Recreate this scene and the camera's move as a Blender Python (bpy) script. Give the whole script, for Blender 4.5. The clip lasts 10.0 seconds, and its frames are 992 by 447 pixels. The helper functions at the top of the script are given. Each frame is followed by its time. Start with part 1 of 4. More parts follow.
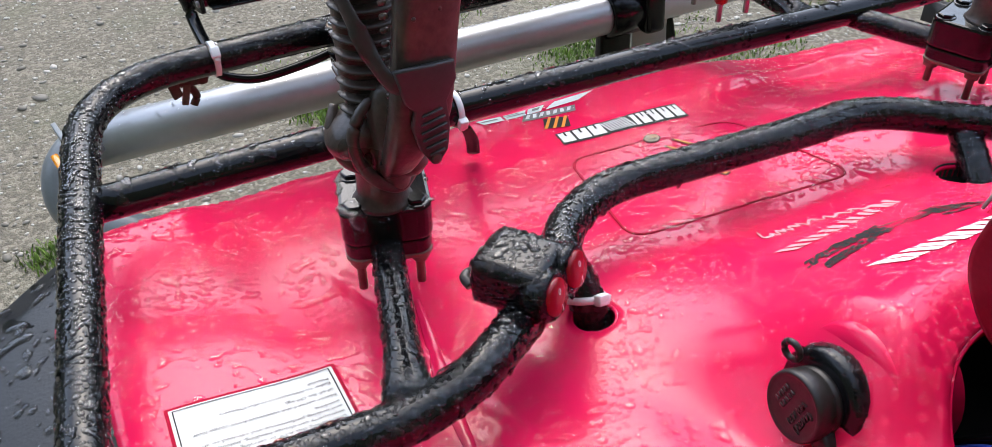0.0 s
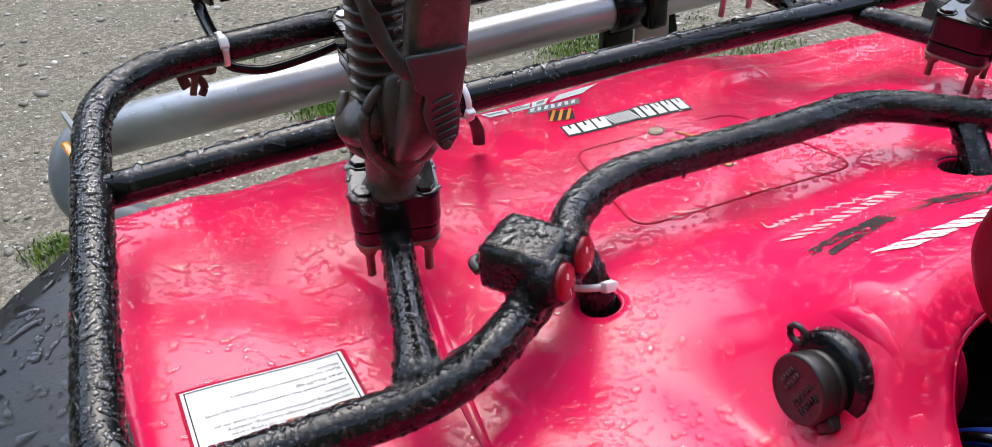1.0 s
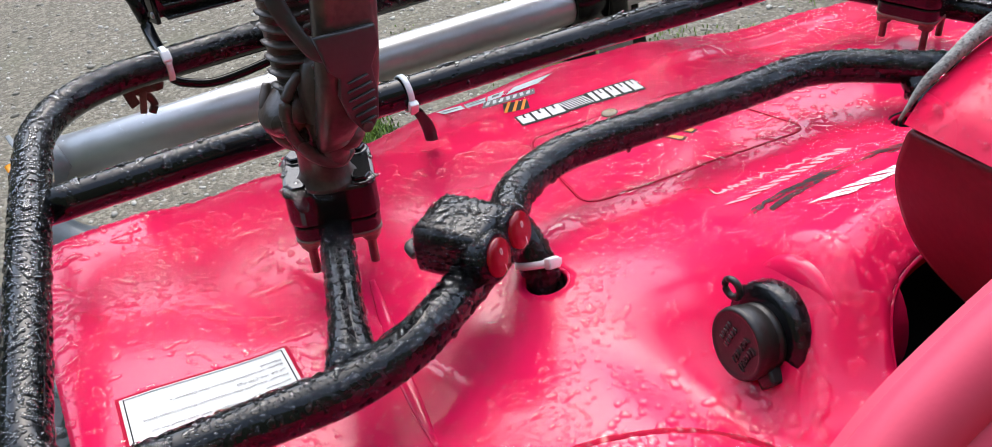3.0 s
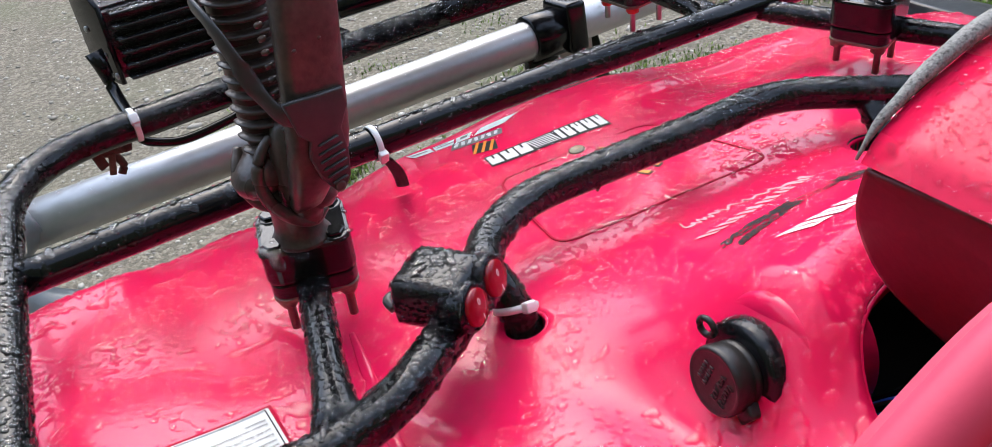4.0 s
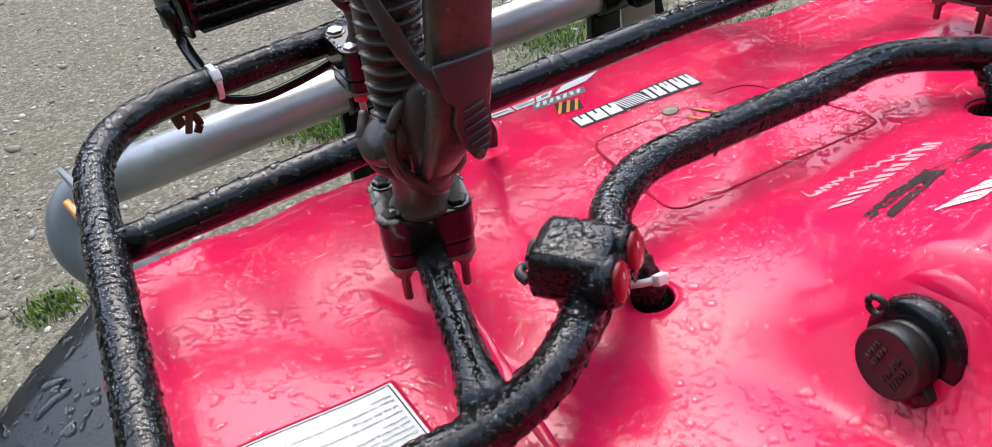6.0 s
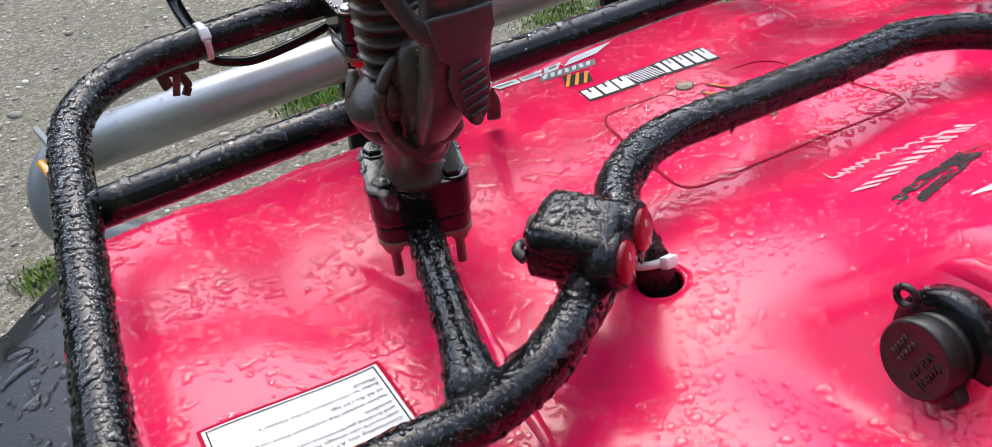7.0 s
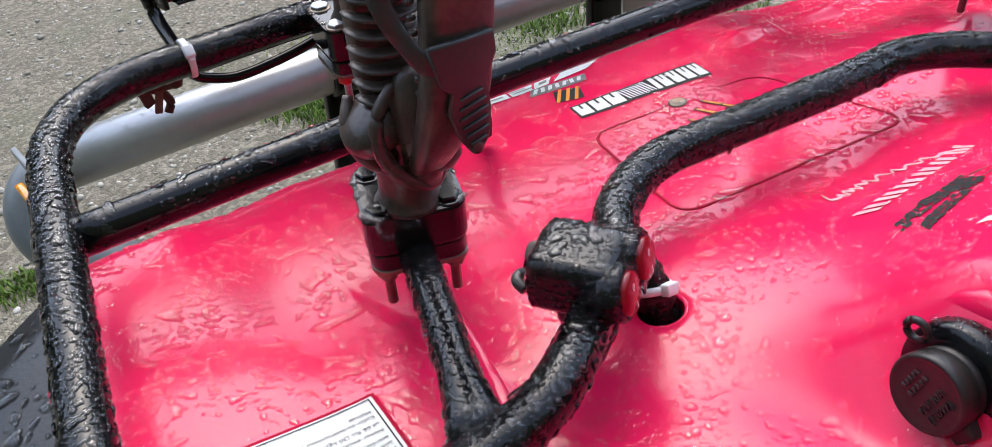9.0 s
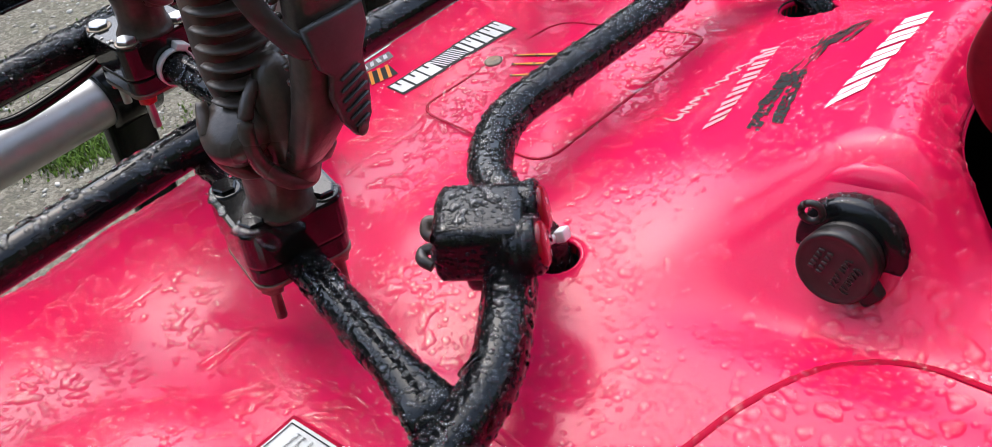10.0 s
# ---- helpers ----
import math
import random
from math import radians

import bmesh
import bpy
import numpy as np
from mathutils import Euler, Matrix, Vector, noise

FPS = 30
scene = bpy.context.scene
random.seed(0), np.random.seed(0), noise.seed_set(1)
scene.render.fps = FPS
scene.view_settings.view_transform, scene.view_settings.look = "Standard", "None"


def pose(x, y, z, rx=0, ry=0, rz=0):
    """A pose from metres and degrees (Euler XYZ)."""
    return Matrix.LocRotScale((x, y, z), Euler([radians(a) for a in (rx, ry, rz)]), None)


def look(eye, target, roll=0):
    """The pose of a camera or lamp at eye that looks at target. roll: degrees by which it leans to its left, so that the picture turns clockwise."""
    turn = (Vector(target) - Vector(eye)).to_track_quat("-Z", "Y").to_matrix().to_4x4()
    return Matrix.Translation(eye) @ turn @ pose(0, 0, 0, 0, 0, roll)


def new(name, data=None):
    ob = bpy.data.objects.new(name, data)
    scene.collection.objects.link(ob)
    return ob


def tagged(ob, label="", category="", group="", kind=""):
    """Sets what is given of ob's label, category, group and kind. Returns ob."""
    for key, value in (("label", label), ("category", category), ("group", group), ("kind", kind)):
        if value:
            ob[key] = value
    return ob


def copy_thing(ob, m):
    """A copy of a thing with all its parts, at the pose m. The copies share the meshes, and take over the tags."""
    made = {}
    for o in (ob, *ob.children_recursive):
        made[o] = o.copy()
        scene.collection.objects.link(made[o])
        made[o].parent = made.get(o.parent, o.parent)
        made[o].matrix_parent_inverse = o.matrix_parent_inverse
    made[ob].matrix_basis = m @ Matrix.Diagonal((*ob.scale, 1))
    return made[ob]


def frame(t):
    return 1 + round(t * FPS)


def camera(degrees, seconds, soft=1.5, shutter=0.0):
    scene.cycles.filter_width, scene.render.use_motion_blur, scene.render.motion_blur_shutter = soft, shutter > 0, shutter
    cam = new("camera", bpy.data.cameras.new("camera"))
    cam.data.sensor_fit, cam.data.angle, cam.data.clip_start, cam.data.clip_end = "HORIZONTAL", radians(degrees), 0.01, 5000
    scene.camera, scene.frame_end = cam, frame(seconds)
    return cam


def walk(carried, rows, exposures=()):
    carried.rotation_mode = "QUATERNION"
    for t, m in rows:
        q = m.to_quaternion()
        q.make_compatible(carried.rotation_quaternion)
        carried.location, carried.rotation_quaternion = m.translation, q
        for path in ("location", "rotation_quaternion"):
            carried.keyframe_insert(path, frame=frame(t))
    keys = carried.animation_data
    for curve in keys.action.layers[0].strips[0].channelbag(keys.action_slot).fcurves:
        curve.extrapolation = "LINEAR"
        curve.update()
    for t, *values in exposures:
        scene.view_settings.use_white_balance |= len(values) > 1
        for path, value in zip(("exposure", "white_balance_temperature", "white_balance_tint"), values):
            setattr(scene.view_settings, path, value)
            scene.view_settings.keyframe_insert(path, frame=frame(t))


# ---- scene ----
cam = camera(57.6, 10.0, soft=0.75)
PATH = [
    (0, (-0.429, 0.044, 1.221), (0.324, 1.44, 0.003), -0.5),
    (0.5, (-0.431, 0.041, 1.222), (0.319, 1.433, -0.004), -0.5),
    (1, (-0.44, 0.038, 1.218), (0.319, 1.433, 0.001), -0.1),
    (1.5, (-0.435, 0.023, 1.204), (0.335, 1.425, 0.004), -0.4),
    (2, (-0.419, 0.006, 1.192), (0.353, 1.415, 0.0), -1.2),
    (2.2, (-0.413, 0.004, 1.191), (0.36, 1.402, -0.012), -1.4),
    (3.3, (-0.397, 0.007, 1.188), (0.37, 1.449, 0.034), -6.8),
    (3.5, (-0.393, 0.005, 1.187), (0.402, 1.44, 0.043), -7.4),
    (4, (-0.401, 0.008, 1.207), (0.415, 1.437, 0.07), -7.0),
    (4.5, (-0.424, 0.015, 1.232), (0.408, 1.434, 0.094), -7.3),
    (5, (-0.436, 0.018, 1.22), (0.382, 1.409, 0.039), -6.4),
    (5.5, (-0.451, 0.057, 1.218), (0.361, 1.435, 0.018), -6.1),
    (6, (-0.457, 0.079, 1.209), (0.332, 1.447, -0.017), -6.5),
    (6.2, (-0.448, 0.083, 1.199), (0.35, 1.442, -0.032), -5.7),
    (7.5, (-0.438, 0.107, 1.179), (0.307, 1.47, -0.081), -5.4),
    (8, (-0.443, 0.109, 1.181), (0.309, 1.472, -0.074), -5.1),
    (8.5, (-0.441, 0.111, 1.184), (0.325, 1.468, -0.07), -5.2),
    (9, (-0.438, 0.122, 1.185), (0.365, 1.454, -0.072), -4.4),
    (9.5, (-0.455, 0.149, 1.186), (0.538, 1.327, -0.09), -3.1),
    (10, (-0.484, 0.173, 1.171), (0.683, 1.142, -0.133), -5.0),
]
walk(cam, [(t, look(eye, target, roll)) for t, eye, target, roll in PATH], [(0, 0.08), (3.5, 0.13), (5, 0.12), (6, 0.08), (8, 0.05), (10, 0.02)])

# ---- world and sun: a bright overcast sky after rain ----
world = bpy.data.worlds.new("overcast_sky")
scene.world = world
world.use_nodes = True
wn = world.node_tree.nodes
sky = wn.new("ShaderNodeTexSky")
sky.sky_type, sky.sun_disc = "NISHITA", False
sky.sun_elevation, sky.sun_rotation = radians(50), radians(22)
sky.air_density, sky.dust_density, sky.ozone_density = 1.0, 1.6, 1.0
wn["Background"].inputs["Strength"].default_value = 0.52
desat = wn.new("ShaderNodeHueSaturation")
desat.inputs["Saturation"].default_value = 0.74
world.node_tree.links.new(sky.outputs["Color"], desat.inputs["Color"])
world.node_tree.links.new(desat.outputs["Color"], wn["Background"].inputs["Color"])
sun = new("sun", bpy.data.lights.new("sun", "SUN"))
sun.data.energy, sun.data.angle, sun.data.color = 0.95, radians(60), (1.0, 0.96, 0.90)
sun.matrix_world = look((0.3, 1.1, 2.1), (0, 0.4, 0.8))


# ---- materials ----
def mat(name, colour, rough=0.5, metal=0.0, vary=0.15, scale=40.0, bump=0.0, bump_scale=300.0, coat=0.0, spec=0.5, rough_vary=0.0, dirt=None, dirt_amount=0.0, dirt_scale=12.0):
    """A procedural surface: colour mottled at two scales, roughness patches and a fine relief."""
    m = bpy.data.materials.new(name)
    m.use_nodes = True
    n, l = m.node_tree.nodes, m.node_tree.links
    b = n["Principled BSDF"]
    co = n.new("ShaderNodeTexCoord")
    fine, broad = n.new("ShaderNodeTexNoise"), n.new("ShaderNodeTexNoise")
    fine.inputs["Scale"].default_value, broad.inputs["Scale"].default_value = scale * 6, scale * 0.4
    fine.inputs["Detail"].default_value, broad.inputs["Detail"].default_value = 4, 3
    for t in (fine, broad):
        l.new(co.outputs["Object"], t.inputs["Vector"])
    add = n.new("ShaderNodeMath")
    add.operation = "ADD"
    l.new(fine.outputs["Fac"], add.inputs[0])
    l.new(broad.outputs["Fac"], add.inputs[1])
    ramp = n.new("ShaderNodeMapRange")
    ramp.inputs["From Min"].default_value, ramp.inputs["From Max"].default_value = 0.6, 1.4
    ramp.inputs["To Min"].default_value, ramp.inputs["To Max"].default_value = 1 - vary, 1 + vary
    l.new(add.outputs[0], ramp.inputs["Value"])
    mul = n.new("ShaderNodeVectorMath")
    mul.operation = "SCALE"
    mul.inputs[0].default_value = colour
    l.new(ramp.outputs["Result"], mul.inputs["Scale"])
    out = mul.outputs["Vector"]
    if dirt:
        patches = n.new("ShaderNodeTexNoise")
        patches.inputs["Scale"].default_value, patches.inputs["Detail"].default_value = dirt_scale, 8
        l.new(co.outputs["Object"], patches.inputs["Vector"])
        cut = n.new("ShaderNodeMapRange")
        cut.inputs["From Min"].default_value, cut.inputs["From Max"].default_value = 0.5, 0.72
        cut.inputs["To Max"].default_value = dirt_amount
        l.new(patches.outputs["Fac"], cut.inputs["Value"])
        mix = n.new("ShaderNodeMix")
        mix.data_type = "RGBA"
        l.new(cut.outputs["Result"], mix.inputs[0])
        l.new(out, mix.inputs[6])
        mix.inputs[7].default_value = (*dirt, 1)
        out = mix.outputs[2]
    l.new(out, b.inputs["Base Color"])
    b.inputs["Metallic"].default_value = metal
    b.inputs["Specular IOR Level"].default_value = spec
    b.inputs["Coat Weight"].default_value, b.inputs["Coat Roughness"].default_value = coat, 0.08
    if rough_vary:
        rr = n.new("ShaderNodeMapRange")
        rr.inputs["From Min"].default_value, rr.inputs["From Max"].default_value = 0.3, 0.7
        rr.inputs["To Min"].default_value, rr.inputs["To Max"].default_value = rough - rough_vary, rough + rough_vary
        l.new(broad.outputs["Fac"], rr.inputs["Value"])
        l.new(rr.outputs["Result"], b.inputs["Roughness"])
    else:
        b.inputs["Roughness"].default_value = rough
    if bump:
        tex, bm = n.new("ShaderNodeTexNoise"), n.new("ShaderNodeBump")
        tex.inputs["Scale"].default_value, tex.inputs["Detail"].default_value = bump_scale, 4
        l.new(co.outputs["Object"], tex.inputs["Vector"])
        bm.inputs["Strength"].default_value, bm.inputs["Distance"].default_value = bump, 0.001
        l.new(tex.outputs["Fac"], bm.inputs["Height"])
        l.new(bm.outputs["Normal"], b.inputs["Normal"])
    return m


RED = mat("red_plastic", (0.79, 0.010, 0.084), 0.18, vary=0.05, scale=6, bump=0.05, bump_scale=600, rough_vary=0.05, spec=0.42)
# paler and rougher than the bodywork red
RED_PALE = mat("pale_red_plastic", (0.82, 0.070, 0.135), 0.48, vary=0.06, scale=6, bump=0.06, bump_scale=500, rough_vary=0.06)
RED_COVER = mat("red_cover_plastic", (0.74, 0.010, 0.066), 0.30, vary=0.05, scale=6, bump=0.06, bump_scale=600, rough_vary=0.06, spec=0.24)
RED_GAP = mat("red_seam", (0.44, 0.002, 0.032), 0.7, spec=0.1)
BLACK = mat("black_powder_coat", (0.004, 0.0044, 0.005), 0.12, vary=0.3, bump=0.10, bump_scale=300, rough_vary=0.04, spec=0.38)
RUBBER = mat("black_rubber", (0.060, 0.046, 0.040), 0.36, vary=0.5, bump=0.35, bump_scale=220, dirt=(0.16, 0.11, 0.08), dirt_amount=0.65, dirt_scale=38, rough_vary=0.12, spec=0.5)
CAP = mat("black_cap_rubber", (0.020, 0.017, 0.0155), 0.36, vary=0.3, bump=0.25, bump_scale=260, rough_vary=0.08, spec=0.42)
WETBASE = mat("wet_black_base", (0.007, 0.007, 0.007), 0.13, vary=0.3, bump=0.14, bump_scale=90, rough_vary=0.06)
STRAP = mat("grey_rubber_strap", (0.038, 0.037, 0.037), 0.40, vary=0.2, bump=0.15, bump_scale=700)
PLASTIC = mat("dark_plastic", (0.005, 0.005, 0.006), 0.18, vary=0.2, bump=0.10, bump_scale=700, rough_vary=0.06, spec=0.36)
MUD = mat("mudguard_plastic", (0.008, 0.0085, 0.0095), 0.40, vary=0.2, bump=0.25, bump_scale=400, rough_vary=0.1)
SILVER = mat("aluminium", (0.53, 0.53, 0.53), 0.36, metal=0.55, vary=0.08, scale=15, bump=0.05, rough_vary=0.08)
ZINC = mat("zinc_bolt", (0.20, 0.17, 0.135), 0.42, metal=0.8, vary=0.3, dirt=(0.16, 0.07, 0.03), dirt_amount=0.6, dirt_scale=90)
CHROME = mat("bright_bolt", (0.45, 0.46, 0.47), 0.28, metal=0.95, vary=0.15)
RUST = mat("rusty_bracket", (0.06, 0.028, 0.018), 0.7, vary=0.4, bump=0.4, dirt=(0.05, 0.03, 0.02), dirt_amount=0.7, dirt_scale=60)
RUST_PALE = mat("pale_rust", (0.13, 0.075, 0.055), 0.6, vary=0.4, bump=0.4, dirt=(0.07, 0.035, 0.02), dirt_amount=0.8, dirt_scale=70)
WHITE = mat("white_nylon", (0.75, 0.76, 0.76), 0.35, vary=0.05)
PAPER = mat("label_white", (0.68, 0.67, 0.63), 0.35, vary=0.04, dirt=(0.5, 0.45, 0.38), dirt_amount=0.25, dirt_scale=40)
INK = mat("ink_black", (0.012, 0.012, 0.012), 0.6, spec=0.3)
INK_WHITE = mat("decal_white", (0.75, 0.74, 0.73), 0.35, vary=0.08)
INK_FADED = mat("decal_faded", (0.72, 0.33, 0.36), 0.4, vary=0.45, scale=60)
ORANGE = mat("decal_orange", (0.80, 0.26, 0.03), 0.4)
AMBER = mat("amber_lens", (0.80, 0.30, 0.02), 0.15, coat=0.5)
# cap rubber made paler: glints on the raised marks put into the colour
GLINT_RUBBER = mat("glint_rubber", (0.030, 0.026, 0.024), 0.35, vary=0.2)
# lower shell: its shade and the bodywork's red reflection are put into this colour
SHELL_SHADE = mat("shaded_shell_plastic", (0.15, 0.007, 0.014), 0.36, vary=0.15, bump=0.1, bump_scale=300, spec=0.34)
ROCKER = mat("red_rocker", (0.24, 0.003, 0.010), 0.22, vary=0.08)
REDPAINT = mat("red_painted_nut", (0.50, 0.03, 0.03), 0.45)
BAR_BLACK = mat("bar_black", (0.014, 0.015, 0.017), 0.17, vary=0.2, bump=0.12, bump_scale=400, rough_vary=0.06, spec=0.75)
LAMP_GREY = mat("grey_lamp_shell", (0.20, 0.22, 0.23), 0.3, vary=0.1)
# near black: puts the shade inside openings into the colour
SHADE_BLACK = mat("shade_black", (0.004, 0.004, 0.004), 0.7)
BLUE = mat("blue_wire", (0.02, 0.05, 0.35), 0.35)
FOAM = mat("worn_edge", (0.26, 0.25, 0.23), 0.75, vary=0.45, bump=0.8, bump_scale=700, scale=120, dirt=(0.03, 0.028, 0.025), dirt_amount=0.9, dirt_scale=500)

WATER = bpy.data.materials.new("rain_water")
WATER.use_nodes = True
wb = WATER.node_tree.nodes["Principled BSDF"]
wb.inputs["Base Color"].default_value = (1, 1, 1, 1)
wb.inputs["Roughness"].default_value = 0.02
wb.inputs["IOR"].default_value = 1.33
wb.inputs["Transmission Weight"].default_value = 1.0


def ground_material():
    m = bpy.data.materials.new("wet_gravel")
    m.use_nodes = True
    n, l = m.node_tree.nodes, m.node_tree.links
    b = n["Principled BSDF"]
    co = n.new("ShaderNodeTexCoord")
    vor, vor2, big, fine = n.new("ShaderNodeTexVoronoi"), n.new("ShaderNodeTexVoronoi"), n.new("ShaderNodeTexNoise"), n.new("ShaderNodeTexNoise")
    vor.inputs["Scale"].default_value, vor2.inputs["Scale"].default_value = 105, 260
    big.inputs["Scale"].default_value, big.inputs["Detail"].default_value = 1.6, 6
    fine.inputs["Scale"].default_value, fine.inputs["Detail"].default_value = 210, 8
    for t in (vor, vor2, big, fine):
        l.new(co.outputs["Object"], t.inputs["Vector"])
    ramp = n.new("ShaderNodeValToRGB")
    e = ramp.color_ramp.elements
    e[0].position, e[0].color = 0.0, (0.064, 0.053, 0.030, 1)
    e[1].position, e[1].color = 1.0, (0.25, 0.222, 0.160, 1)
    mid = ramp.color_ramp.elements.new(0.6)
    mid.color = (0.122, 0.104, 0.068, 1)
    val = n.new("ShaderNodeSeparateColor")
    l.new(vor.outputs["Color"], val.inputs["Color"])
    addm = n.new("ShaderNodeMath")
    addm.operation = "MULTIPLY_ADD"
    addm.inputs[1].default_value = 0.74
    l.new(val.outputs["Red"], addm.inputs[0])
    l.new(fine.outputs["Fac"], addm.inputs[2])
    sub = n.new("ShaderNodeMath")
    sub.operation = "SUBTRACT"
    sub.inputs[1].default_value = 0.22
    l.new(addm.outputs[0], sub.inputs[0])
    l.new(sub.outputs[0], ramp.inputs["Fac"])
    moss = n.new("ShaderNodeMapRange")
    moss.inputs["From Min"].default_value, moss.inputs["From Max"].default_value, moss.inputs["To Max"].default_value = 0.52, 0.70, 0.55
    l.new(big.outputs["Fac"], moss.inputs["Value"])
    mix = n.new("ShaderNodeMix")
    mix.data_type = "RGBA"
    mix.inputs[7].default_value = (0.10, 0.115, 0.045, 1)
    l.new(moss.outputs["Result"], mix.inputs[0])
    l.new(ramp.outputs["Color"], mix.inputs[6])
    l.new(mix.outputs[2], b.inputs["Base Color"])
    b.inputs["Roughness"].default_value = 0.6
    bump = n.new("ShaderNodeBump")
    bump.inputs["Strength"].default_value, bump.inputs["Distance"].default_value = 0.45, 0.006
    h = n.new("ShaderNodeMath")
    h.operation = "ADD"
    l.new(vor.outputs["Distance"], h.inputs[0])
    l.new(vor2.outputs["Distance"], h.inputs[1])
    inv = n.new("ShaderNodeMath")
    inv.operation = "MULTIPLY"
    inv.inputs[1].default_value = -1
    l.new(h.outputs[0], inv.inputs[0])
    l.new(inv.outputs[0], bump.inputs["Height"])
    l.new(bump.outputs["Normal"], b.inputs["Normal"])
    return m


def island_material(name, dark, light, rough):
    """Colour that changes from piece to piece of one joined mesh."""
    m = bpy.data.materials.new(name)
    m.use_nodes = True
    n, l = m.node_tree.nodes, m.node_tree.links
    geo, ramp = n.new("ShaderNodeNewGeometry"), n.new("ShaderNodeValToRGB")
    ramp.color_ramp.elements[0].color, ramp.color_ramp.elements[1].color = (*dark, 1), (*light, 1)
    l.new(geo.outputs["Random Per Island"], ramp.inputs["Fac"])
    l.new(ramp.outputs["Color"], n["Principled BSDF"].inputs["Base Color"])
    n["Principled BSDF"].inputs["Roughness"].default_value = rough
    return m


# ---- building blocks ----
def part(name, bm, material, parent=None, label="", smooth=True):
    """Links a bmesh as one mesh object under a thing or a part."""
    me = bpy.data.meshes.new(name)
    bm.normal_update()
    bm.to_mesh(me)
    bm.free()
    if smooth:
        me.shade_smooth()
    me.materials.append(material)
    ob = new(name, me)
    if parent:
        ob.parent = parent
        ob.matrix_parent_inverse = parent_inverse(parent)
    if label:
        tagged(ob, label)
    return ob


def parent_inverse(ob):
    m = ob.matrix_basis
    while ob.parent:
        m = ob.parent.matrix_basis @ ob.matrix_parent_inverse @ m
        ob = ob.parent
    return m.inverted()


def thing(name, at, label, category, group="", kind=""):
    """An Empty at the base of a thing, which parents its parts."""
    e = new(name)
    e.empty_display_size = 0.02
    e.matrix_basis = Matrix.Translation(at)
    return tagged(e, label, category, group, kind)


def spline(pts, n=10):
    """A smooth line through a few points (Catmull-Rom)."""
    p = [Vector(a) for a in pts]
    p = [2 * p[0] - p[1]] + p + [2 * p[-1] - p[-2]]
    out = []
    for i in range(1, len(p) - 2):
        for k in range(n):
            t = k / n
            a, b, c, d = p[i - 1], p[i], p[i + 1], p[i + 2]
            out.append(0.5 * (2 * b + (c - a) * t + (2 * a - 5 * b + 4 * c - d) * t * t + (3 * b - a - 3 * c + d) * t ** 3))
    return out + [p[-2]]


def bend(pts, radius, n=8):
    """Straight runs joined by rounded bends."""
    p = [Vector(a) for a in pts]
    out = [p[0]]
    for i in range(1, len(p) - 1):
        a, b, c = p[i - 1], p[i], p[i + 1]
        r = radius[i - 1] if isinstance(radius, (list, tuple)) else radius
        u, v = (a - b), (c - b)
        r = min(r, u.length * 0.49, v.length * 0.49)
        s, e = b + u.normalized() * r, b + v.normalized() * r
        for k in range(n + 1):
            t = k / n
            out.append((1 - t) ** 2 * s + 2 * t * (1 - t) * b + t * t * e)
    return out + [p[-1]]


def frames(path):
    """Tangent and two normals along a line."""
    res, up = [], Vector((0, 0, 1))
    for i in range(len(path)):
        t = (path[min(i + 1, len(path) - 1)] - path[max(i - 1, 0)]).normalized()
        u = up if abs(t.z) < 0.9 else Vector((1, 0, 0))
        s = t.cross(u).normalized()
        res.append((t, s, s.cross(t).normalized()))
    return res


def sweep(path, radius, seg=18, flat=None, bm=None):
    """A round bar along a line; radius may be a function of the way along it, flat scales it (side, up)."""
    bm = bm or bmesh.new()
    fr, rings = frames(path), []
    for i, (p, (t, s, u)) in enumerate(zip(path, fr)):
        w = i / max(1, len(path) - 1)
        r = radius(w) if callable(radius) else radius
        a, b = flat(w) if flat else (1, 1)
        rings.append([bm.verts.new(p + s * (math.cos(2 * math.pi * k / seg) * r * a) + u * (math.sin(2 * math.pi * k / seg) * r * b)) for k in range(seg)])
    for q, r in zip(rings, rings[1:]):
        for k in range(seg):
            bm.faces.new((q[k], q[(k + 1) % seg], r[(k + 1) % seg], r[k]))
    bm.faces.new(rings[0][::-1])
    bm.faces.new(rings[-1])
    bmesh.ops.recalc_face_normals(bm, faces=bm.faces[:])
    return bm


def lathe(profile, at, axis, seg=32, bm=None, squash=1.0):
    """A turned shape: profile of (radius, height along axis)."""
    bm = bm or bmesh.new()
    m = Matrix.Translation(at) @ Vector(axis).to_track_quat("Z", "Y").to_matrix().to_4x4()
    rings = []
    for r, h in profile:
        rings.append([bm.verts.new(m @ Vector((r * math.cos(2 * math.pi * k / seg), squash * r * math.sin(2 * math.pi * k / seg), h))) for k in range(seg)])
    for q, r in zip(rings, rings[1:]):
        for k in range(seg):
            bm.faces.new((q[k], q[(k + 1) % seg], r[(k + 1) % seg], r[k]))
    bm.faces.new(rings[0][::-1])
    bm.faces.new(rings[-1])
    bmesh.ops.recalc_face_normals(bm, faces=bm.faces[:])
    return bm


def block(size, m, bevel=0.003, seg=2, bm=None, shape=None):
    """A bevelled box with a pose; shape may move its corners first."""
    own = bmesh.new()
    bmesh.ops.create_cube(own, size=1)
    for v in own.verts:
        v.co = Vector((v.co.x * size[0], v.co.y * size[1], v.co.z * size[2]))
        if shape:
            v.co = Vector(shape(v.co))
    bmesh.ops.bevel(own, geom=own.edges[:], offset=bevel, segments=seg, affect="EDGES", profile=0.6)
    own.transform(m)
    if bm is None:
        return own
    me = bpy.data.meshes.new("t")
    own.to_mesh(me)
    own.free()
    bm.from_mesh(me)
    bpy.data.meshes.remove(me)
    return bm


